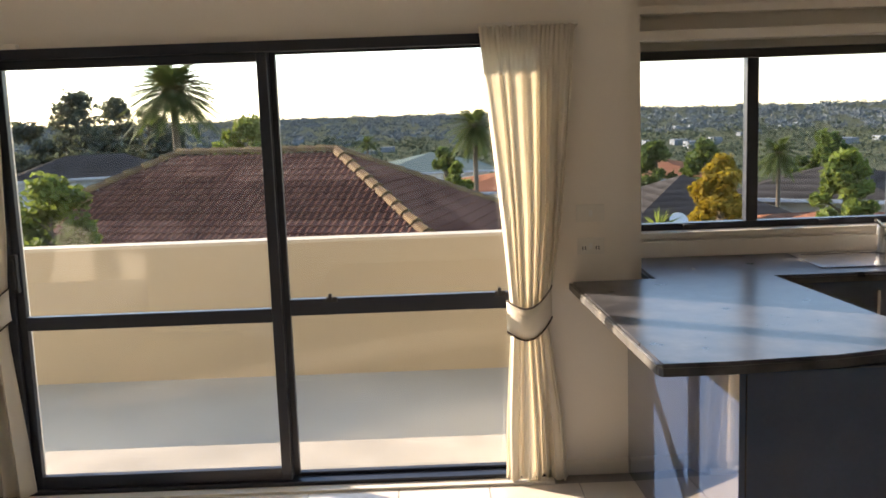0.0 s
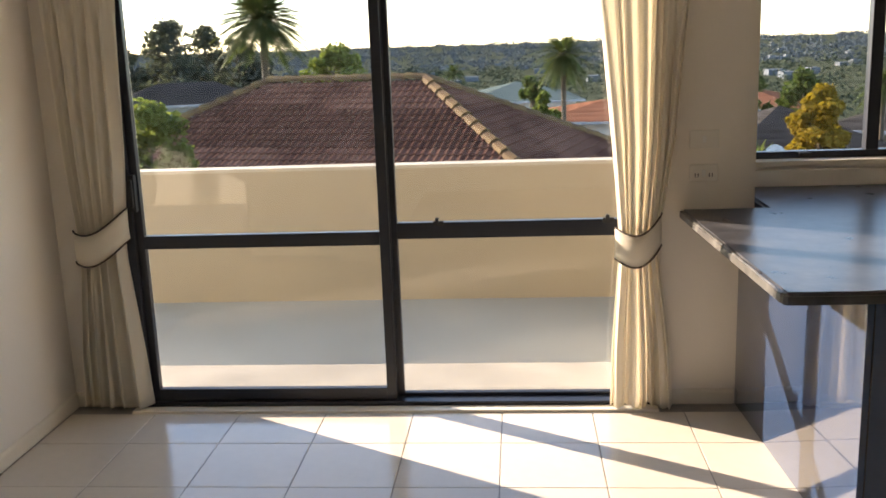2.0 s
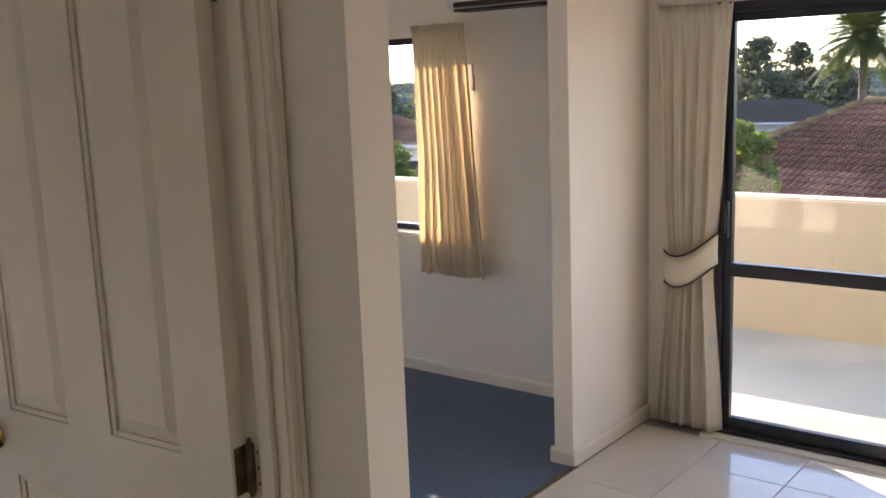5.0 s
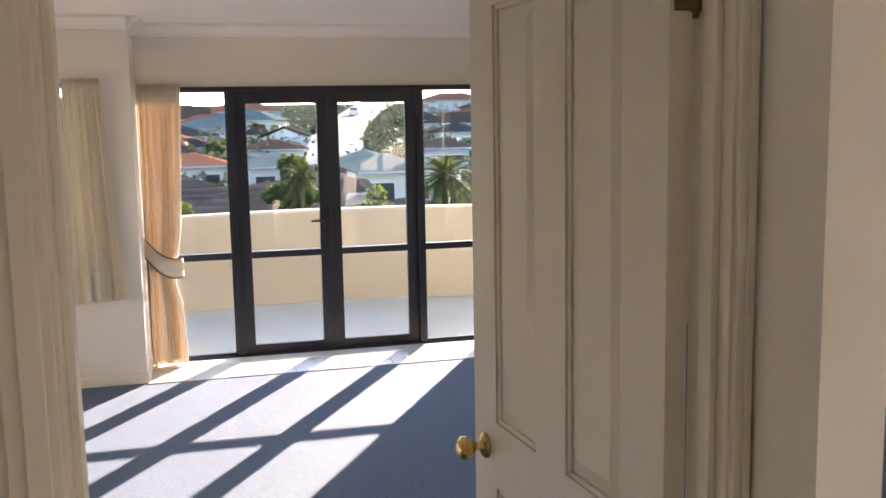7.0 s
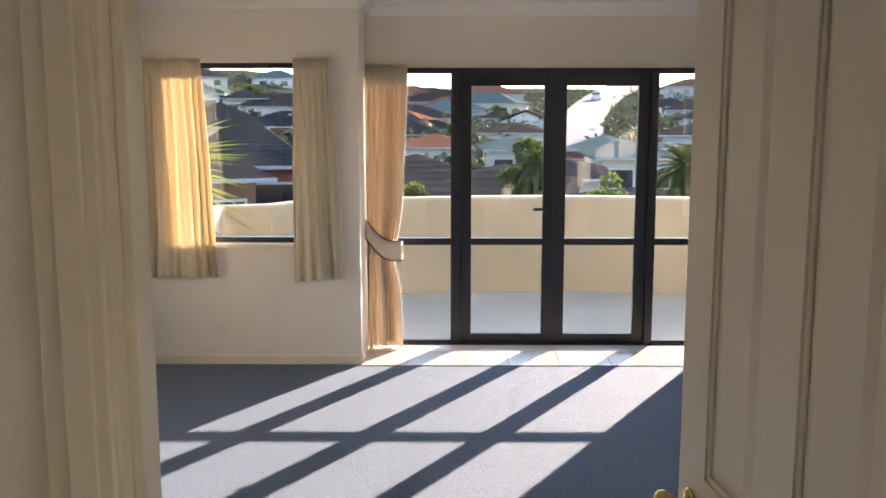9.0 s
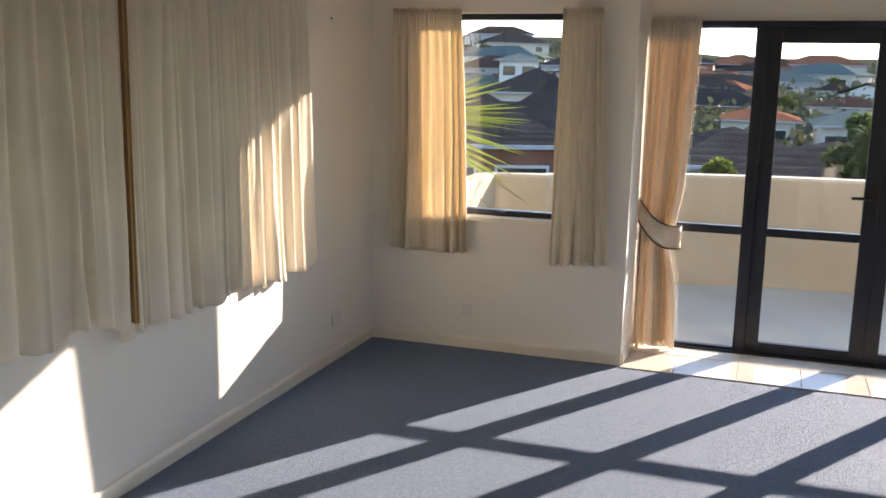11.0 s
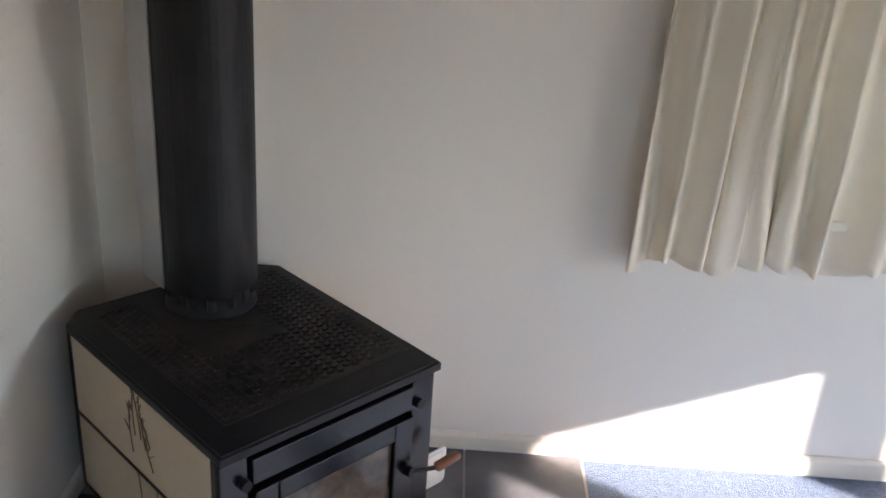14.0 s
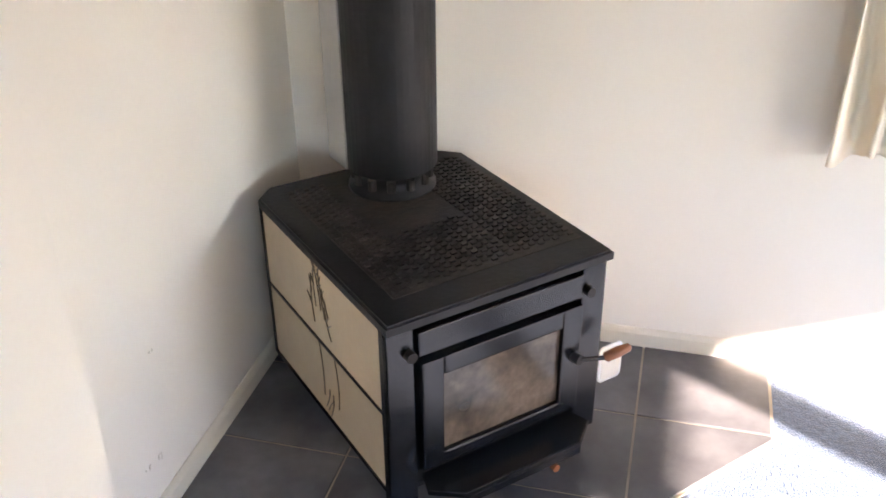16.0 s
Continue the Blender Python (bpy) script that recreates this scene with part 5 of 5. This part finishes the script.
# beyond the french doors and the small window: a hillside suburb
HOUSES = (
    (95.0, 88.2, -2.75, -4.7, 33, M_GREYW, M_ROOFGREY, "white house with a charcoal tiled roof", 8),
    (89.6, 83.6, -3.4, -4.9, 30, M_GREYW, M_ROOFGREY, "white house with a charcoal tiled roof", -6),
    (82.6, 73.5, -4.55, -5.4, 22, M_BRICK, M_ROOFGREY, "low house with a dark tiled roof", 4),
    (92.6, 88.8, -1.55, -2.35, 78, M_CREAMW, M_ROOFORANGE, "cream house with an orange tiled roof", 0),
    (87.4, 84.6, -1.65, -2.5, 72, M_CREAMW, M_ROOFGREEN, "house with a grey green metal roof", 5),
    (82.4, 79.0, -1.6, -2.45, 66, M_BRICK, M_ROOFGREEN, "brick house with a grey green roof", -4),
    (80.9, 77.6, -1.9, -2.9, 58, M_CREAMW, M_ROOFGREEN, "pale house with a grey green roof", 10),
    (88.0, 84.3, -0.9, -1.5, 100, M_CREAMW, M_ROOFBROWN, "house with a brown tiled roof", 0),
    (87.9, 86.1, -0.15, -0.65, 128, M_WHITE, M_ROOFBROWN, "white house with a brown roof", 0),
    (86.0, 84.4, -0.15, -0.75, 124, M_WHITE, M_ROOFGREY, "white gabled weatherboard house", 80),
    (92.4, 89.4, -0.75, -1.3, 112, M_GREYW, M_ROOFGREY, "pale house with a grey roof", 0),
    (92.6, 90.0, 1.15, 0.85, 235, M_BRICK, M_ROOFBROWN, "brown roofed house on the skyline", 0),
    (90.3, 88.9, 0.95, 0.65, 225, M_GREYW, M_ROOFGREY, "grey roofed house on the skyline", 0),
    (77.6, 74.6, 1.45, 1.05, 240, M_CREAMW, M_ROOFGREY, "large house on the hilltop", 0),
    (77.8, 76.2, 0.55, 0.05, 170, M_WHITE, M_ROOFGREY, "white house on the slope", 30),
    (76.4, 73.9, -0.1, -0.7, 120, M_WHITE, M_ROOFGREY, "white house with a dark roof", 15),
    (77.2, 74.4, -0.95, -1.6, 88, M_GREYW, M_ROOFGREY, "grey house on the slope", 0),
    (79.3, 75.2, -2.0, -2.7, 60, M_CREAMW, M_ROOFGREEN, "pale house with a green roof", -8),
    (83.9, 82.7, -2.9, -3.6, 45, M_CREAMW, M_ROOFGREY, "small pale house with a grey roof", 0),
    (108.5, 103.4, -1.0, -4.1, 30, M_BRICK, M_ROOFGREY, "brick house with a charcoal tiled roof", 6),
    (104.6, 99.0, -0.3, -3.3, 38, M_BRICK, M_ROOFGREY, "brick house with a dark roof", 0),
    (106.0, 100.6, 0.3, -1.1, 75, M_CREAMW, M_ROOFGREY, "house with a grey tiled roof", 0),
    (105.6, 103.4, 1.15, 0.75, 110, M_WHITE, M_ROOFGREEN, "white two storey house", 0),
    (103.2, 100.8, 0.95, 0.5, 125, M_GREYW, M_ROOFGREY, "grey house on the hill", 0),
    (107.6, 105.8, 2.0, 1.7, 230, M_CREAMW, M_ROOFBROWN, "brown roofed house on the hilltop", 0),
    (102.9, 101.2, 1.9, 1.55, 220, M_BRICK, M_ROOFBROWN, "brown roofed house on the hilltop", 0),
    (99.0, 95.5, 0.2, -0.4, 95, M_WHITE, M_ROOFORANGE, "white house with an orange roof", 0),
    (97.0, 93.5, 1.2, 0.8, 180, M_CREAMW, M_ROOFGREY, "pale house with a grey roof on the slope", 0),
    # north, past the sliding door and the kitchen window
    (23.35, 15.35, -1.9, -3.2, 52, M_GREYW, M_ROOFGREY, "house with a grey roof behind trees", 0),
    (2.85, -3.15, -2.6, -3.7, 60, M_WHITE, M_ROOFGREEN, "low building with a pale green metal roof", 4),
    (-2.15, -8.65, -3.8, -4.4, 48, M_WHITE, M_ROOFORANGE, "white house with a red roof", 0),
    (-12.45, -18.35, -4.4, -7.2, 30, M_BRICK, M_ROOFGREY, "house with a dark slate roof", 20),
    (-12.15, -14.75, -3.3, -4.0, 48, M_CREAMW, M_ROOFORANGE, "house with an orange roof", 0),
    (-19.75, -27.15, -3.9, -5.6, 36, M_CREAMW, M_ROOFGREY, "pale house with a grey roof", -10),
    (-21.65, -28.15, -6.4, -7.4, 24, M_CREAMW, M_ROOFORANGE, "house with an orange tiled roof", 10),
    (46.5, 38.0, -2.0, -3.9, 40, M_CREAMW, M_ROOFRED, "house with a red tiled roof", 0),
)
for b0, b1, e0, e1, d, wm_, rm_, lab, yw in HOUSES:
    house(b0, b1, e0, e1, d, wm_, rm_, lab, yw, gable=abs(yw) > 60)

# road up the hill, with a parked car
def road_bearing(d):
    u = (d - 92) / 172
    return 82.6 - 3.2 * u + 0.5 * math.sin(u * 3.1)


bm = bmesh.new()
line = []
for i in range(13):
    u = i / 12
    b, d = 82.6 - 3.2 * u + 0.5 * math.sin(u * 3.1), 92 + 172 * u
    x, y, _ = at_bearing(b, d)
    line.append((x, y))
rows = []
for i, (x, y) in enumerate(line):
    a, b = Vector(line[max(0, i - 1)]), Vector(line[min(12, i + 1)])
    t = (b - a).normalized()
    nn = Vector((-t.y, t.x)) * 3.3
    zz = ground_z(x, y) + 1.2
    rows.append([bm.verts.new((x + s * nn.x, y + s * nn.y, zz - dz)) for s, dz in ((-1, 0), (1, 0), (1, 3.0), (-1, 3.0))])
for a, b in zip(rows, rows[1:]):
    for k in range(4):
        bm.faces.new((a[k], b[k], b[(k + 1) % 4], a[(k + 1) % 4]))
bmesh.ops.recalc_face_normals(bm, faces=bm.faces)
struct(link("road", bm, M_ASPHALT), "sunlit asphalt road climbing the hill", "road")
cx, cy = line[7]
car = thing("car", "small pale car on the hill road", "car", m=Matrix.Translation((cx, cy, ground_z(cx, cy) + 1.2)) @ Matrix.Rotation(radians(80), 4, "Z"))
part("body", box(-0.85, -2.1, 0.3, 0.85, 2.1, 0.95, bev=0.12), M_WHITE, car)
part("cabin", box(-0.75, -1.2, 0.9, 0.75, 1.0, 1.5, bev=0.2), M_WINPANE, car)
for sx in (-0.8, 0.8):
    for sy in (-1.3, 1.3):
        part("wheel", cyl(bmesh.new(), (sx - 0.1, sy, 0.32), (sx + 0.1, sy, 0.32), 0.32, seg=12), M_DARK, car)


def put_tree(b, d, el_top, el_base, wdeg, mt, label, seed, **k):
    x, y, _ = at_bearing(b, d)
    zt, zb = height(d, el_top), height(d, el_base)
    return tree("tree", x, y, zb, (zt - zb) * 0.96, d * math.tan(radians(wdeg / 2)), mt, label, seed, **k)


# trees seen past the sliding door
put_tree(20.15, 62, 1.75, -5.5, 3.6, M_LEAFDARK, "tall dark pine with open branches", 1, clumps=120, n=8000, size=0.12, trunk=0.7, low=0.28, flat=0.35, puff=0.8)
put_tree(18.15, 66, 1.5, -5.5, 2.9, M_LEAFDARK, "tall dark pine with open branches", 2, clumps=95, n=6500, size=0.12, trunk=0.7, low=0.3, flat=0.35, puff=0.8)
put_tree(16.35, 70, 0.6, -5.5, 3.2, M_LEAFDARK, "dark spreading pine with open branches", 3, clumps=70, n=4500, size=0.12, trunk=0.7, low=0.3, flat=0.35, puff=0.8)
put_tree(22.65, 58, 0.1, -6, 3.4, M_LEAFDARK, "dark spreading pine with open branches", 4, clumps=30, n=4500, size=0.28, trunk=0.8, low=0.3, flat=0.35)
put_tree(19.35, 60, -1.0, -6, 5.5, M_LEAFDARK, "dark dense shrubs under the pines", 5, clumps=30, n=4500, size=0.25, low=0.1)
put_tree(15.35, 62, -0.8, -6, 4.5, M_LEAFDARK, "dark dense shrubs under the pines", 6, clumps=30, n=4500, size=0.25, low=0.1)
put_tree(10.65, 46, -0.25, -5, 3.6, M_LEAFLIME, "round lime green garden tree", 7, clumps=34, n=6500, size=0.13, low=0.25)
put_tree(21.45, 14, -2.9, -16, 5.6, M_LEAFLIME, "sunlit light green shrub", 8, clumps=34, n=6500, size=0.06, trunk=0.12, low=0.35)
put_tree(42.0, 16, -3.6, -14, 4.5, M_LEAFLIME, "light green garden shrub", 28, clumps=30, n=5000, size=0.06, trunk=0.12, low=0.35)
put_tree(44.5, 55, 2.2, -6, 9, M_LEAFDARK, "dark tree behind the houses", 29, clumps=34, n=5500, size=0.28, trunk=0.8, low=0.3, flat=0.4)
x, y, _ = at_bearing(14.70, 40)
palm(x, y, height(40, -6), height(40, 1.45) - height(40, -6), 2.15, "tall date palm with a full round crown", 9, 90, drop=1.02)
x, y, _ = at_bearing(-3.05, 34)
palm(x, y, height(34, -6), height(34, -1.1) - height(34, -6), 1.2, "slender fan palm with a shaggy crown", 10, 54, M_LEAFPALM, 1.25)
x, y, _ = at_bearing(3.65, 52)
palm(x, y, height(52, -4), height(52, -1.9) - height(52, -4), 0.8, "small palm behind the roof", 12, 30)
put_tree(-1.15, 40, -2.45, -5, 1.9, M_LEAF, "small green tree with dense leaves", 13, clumps=16, n=1800, size=0.13, low=0.2)
put_tree(-1.95, 38, -3.4, -5.4, 1.7, M_LEAFLIME, "low sunlit yellow green hedge", 14, clumps=12, n=1500, size=0.1, low=0.1)
# trees seen past the kitchen window
put_tree(-17.65, 26, -3.45, -9, 5.2, M_LEAFGOLD, "golden yellow conifer with dense foliage", 15, clumps=44, n=7000, size=0.10, cone=True, low=0.1)
put_tree(-24.65, 22, -3.2, -9, 5.5, M_LEAFLIME, "yellow green conifer with dense foliage", 16, clumps=40, n=6000, size=0.10, cone=True, low=0.1)
put_tree(-13.75, 40, -2.4, -6, 2.2, M_LEAF, "green garden tree with dense leaves", 17, clumps=22, n=2600, size=0.14, low=0.2)
put_tree(-16.45, 42, -2.5, -6, 2.5, M_LEAF, "green garden tree with dense leaves", 18, clumps=22, n=2600, size=0.14, low=0.2)
put_tree(-22.75, 50, -2.0, -6, 3.0, M_LEAF, "green garden tree with dense leaves", 19, clumps=24, n=2800, size=0.16, low=0.2)
x, y, _ = at_bearing(-20.75, 30)
palm(x, y, height(30, -9), height(30, -3.2) - height(30, -9), 0.85, "palm with a shaggy crown", 20, 44, M_LEAFPALM, 1.2)
x, y, _ = at_bearing(-14.35, 20)
spiky(x, y, height(20, -9.5), height(20, -7.6) - height(20, -9.5), "low yellow green flax", 21, 60, 0.55, M_LEAFLIME)
ds = thing("satellite_dish", "white satellite dish on a pole", "satellite dish", m=Matrix.Translation(at_bearing(-15.45, 21, height(21, -7.2))))
part("dish", lathe(bmesh.new(), [(0.012, 0), (0.12, 0.018), (0.20, 0.06), (0.208, 0.066), (0.12, 0.027), (0.012, 0.009)], 20, Matrix.Rotation(radians(55), 4, "X")), M_WHITE, ds)
part("pole", cyl(bmesh.new(), (0, 0.02, -3.5), (0, 0.02, 0.0), 0.03, seg=8), M_STEEL, ds)
# trees on the hillside past the french doors
put_tree(84.9, 26, -2.1, -6, 3.0, M_LEAF, "dense green tree among houses", 22, clumps=22, n=3200, size=0.11, low=0.2)
x, y, _ = at_bearing(84.3, 22)
palm(x, y, height(22, -6), height(22, -3.1) - height(22, -6), 0.55, "small sunlit palm with drooping fronds", 23, 40, M_LEAFPALM, 1.2)
put_tree(91.5, 15, -4.55, -9, 2.6, M_LEAFLIME, "sunlit shrub above the parapet", 24, clumps=18, n=2400, size=0.05, trunk=0.1, low=0.2)
put_tree(80.0, 19, -3.75, -8, 3.4, M_LEAFLIME, "sunlit shrub above the parapet", 25, clumps=20, n=2800, size=0.06, trunk=0.1, low=0.2)
x, y, _ = at_bearing(75.6, 17)
palm(x, y, height(17, -8), height(17, -3.3) - height(17, -8), 0.75, "sunlit palm among the houses", 26, 46, M_LEAFPALM, 1.2)
x, y, _ = at_bearing(107.5, 9.0)
spiky(x, y, -3.4, height(9.0, -3.3) + 3.4, "green cabbage tree with sword leaves", 27, 200, 1.12, M_LEAFLIME)
for b, d, e, w, s in ((83.3, 150, 0.75, 1.6, 30), (83.0, 165, 0.9, 1.2, 31), (87.0, 150, 0.6, 2.4, 32), (84.6, 140, 0.5, 1.6, 33), (88.2, 180, 1.0, 2.4, 34), (78.6, 175, 0.8, 1.6, 35), (75.8, 140, 0.2, 2.0, 36),
                      (91.0, 130, -0.1, 2.6, 37), (89.5, 105, -0.4, 2.6, 38), (90.3, 90, -1.0, 2.2, 39), (78.3, 120, -0.6, 1.6, 40), (103.6, 150, 1.6, 2.0, 41), (106.6, 170, 2.2, 2.4, 42), (101.5, 160, 1.9, 2.0, 43), (104.9, 200, 2.5, 2.6, 44), (93.5, 140, 0.8, 3.0, 45), (96.0, 120, 0.6, 3.0, 46)):
    put_tree(b, d, e - 0.7, e - 2.2, w * 0.75, M_LEAF if s % 3 else M_LEAFDARK, "bushy garden tree on the hillside", s, clumps=26, n=4200, size=0.0015 * d, low=0.1, trunk=0.4)

# more houses on the slope
rng = random.Random(31)
for k in range(46):
    b = rng.uniform(72.5, 93.5) if k % 3 else rng.uniform(94.5, 108)
    d = rng.uniform(100, 225)
    if abs(b - road_bearing(d)) < math.degrees(13 / d):
        continue
    x, y, _ = at_bearing(b, d)
    top = ground_z(x, y) + rng.uniform(3.0, 4.4)
    el = math.degrees(math.atan2(top - EYE[2], d))
    wd = math.degrees(rng.uniform(9, 14) / d) / 2
    house(b + wd, b - wd, el, el - math.degrees(1.7 / d), d, rng.choice((M_WHITE, M_CREAMW, M_GREYW, M_BRICK)), rng.choice((M_ROOFGREY, M_ROOFBROWN, M_ROOFGREEN, M_ROOFORANGE, M_ROOFGREY)),
          "small suburban house on the hillside", rng.uniform(-25, 25))


# woodland and far roofs, past counting
def woods(name, n, spread, size, mt, label, blades=40):
    v, f = [], []
    for _ in range(n):
        b, d = spread()
        if d > 85 and abs(b - road_bearing(d)) < math.degrees(4.6 / d):
            continue
        x, y, _ = at_bearing(b, d)
        s = size(d)
        c = Vector((x, y, ground_z(x, y) + s * 0.5))

        def spot():
            return c + Vector((rng.gauss(0, 1) * s * 0.8, rng.gauss(0, 1) * s * 0.8, abs(rng.gauss(0, 0.6)) * s * 0.8 - 0.3 * s))
        a, q = leaves(blades, spot, s * 0.26, rng)
        o = len(v)
        v += a
        f += [tuple(k + o for k in face) for face in q]
    me = bpy.data.meshes.new(name)
    me.from_pydata(v, [], f)
    me.materials.append(mt)
    tagged(new(name, me), label, "woodland", kind="stuff")


rng = random.Random(77)
# blue-grey tone of the far hills: distance haze put into the base colour
M_WOODFAR = mat("haze_tinted_woodland", (0.088, 0.108, 0.122), 0.9, spec=0.0, var=0.12, scale=0.004, bump=0, col2=(0.112, 0.128, 0.136))
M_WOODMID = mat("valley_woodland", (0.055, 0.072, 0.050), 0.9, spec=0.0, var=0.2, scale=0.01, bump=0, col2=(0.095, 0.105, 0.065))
woods("hillside_shrubs", 2300, lambda: (rng.uniform(62, 113), 60 * (4.0 ** rng.random())), lambda d: rng.uniform(0.6, 1.5) + (0.5 if d < 130 else 0), M_LEAFFAR, "green shrubs and small trees between hillside houses", 34)
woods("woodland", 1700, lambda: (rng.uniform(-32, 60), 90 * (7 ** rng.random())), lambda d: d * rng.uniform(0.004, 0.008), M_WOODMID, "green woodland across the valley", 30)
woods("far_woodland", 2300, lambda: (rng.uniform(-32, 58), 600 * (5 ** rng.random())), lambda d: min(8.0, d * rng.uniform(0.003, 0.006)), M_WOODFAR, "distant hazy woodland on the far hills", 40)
M_ROOFFAR = mat("far_pale_roofs", (0.16, 0.175, 0.19), 0.9, spec=0.0, var=0.3, scale=0.01, bump=0)
bm = bmesh.new()
for _ in range(170):
    b = rng.uniform(-32, 30)
    d = 350 * (6 ** rng.random())
    x, y, _ = at_bearing(b, d)
    z = ground_z(x, y)
    w = rng.uniform(1.4, 3.0) * (1 + d / 2500)
    add_box(bm, x - w, y - 4, z - 2, x + w, y + 4, z + rng.uniform(1.6, 2.8))
tagged(link("far_houses", bm, M_ROOFFAR), "far pale houses and sheds across the valley", "houses", kind="stuff")

# ---- pieces of the floors, last ----
tile_cache = {}


def floor_tile(x0, y0, x1, y1, parent, top=0.0):
    key = (round(x1 - x0, 3), round(y1 - y0, 3))
    if key not in tile_cache:
        b = box(0, 0, -0.008, key[0], key[1], 0.0)
        es = [e for e in b.edges if all(v.co.z > -0.001 for v in e.verts)]
        bmesh.ops.bevel(b, geom=es, offset=0.0015, segments=1, affect="EDGES")
        me = bpy.data.meshes.new("tile")
        b.normal_update()
        b.to_mesh(me)
        b.free()
        me.materials.append(M_TILE)
        tile_cache[key] = me
    o = new("tile", tile_cache[key])
    o.location = (x0, y0, top)
    o.parent = parent


G = 0.0045
TS = 0.406
for i in range(-4, 13):
    for j in range(-1, 15):
        x0, x1 = -0.275 + i * TS, -0.275 + (i + 1) * TS
        y1, y0 = -0.439 - j * TS, -0.439 - (j + 1) * TS
        x0, x1 = max(x0, -1.503), min(x1, 4.99)
        y1, y0 = min(y1, -0.105), max(y0, -6.25)
        if x1 - x0 < 0.03 or y1 - y0 < 0.03 or (x1 < DW1 and y0 < -3.1) or (x0 > 1.62 and y1 > -1.18):
            continue
        floor_tile(x0 + G / 2, y0 + G / 2, x1 - G / 2, y1 - G / 2, floor)
strip = struct(link("threshold_tiles", box(-6.30, -4.285, -0.05, -5.935, -1.2, 0.003), M_GROUT), "row of cream tiles before the french doors", "floor")
for j in range(-1, 9):
    y0, y1 = max(-4.285, -3.985 - 0.345 + j * 0.345), min(-1.2, -3.985 + j * 0.345)
    if y1 - y0 > 0.03:
        floor_tile(-6.298, y0 + G / 2, -5.94, y1 - G / 2, strip, 0.006)
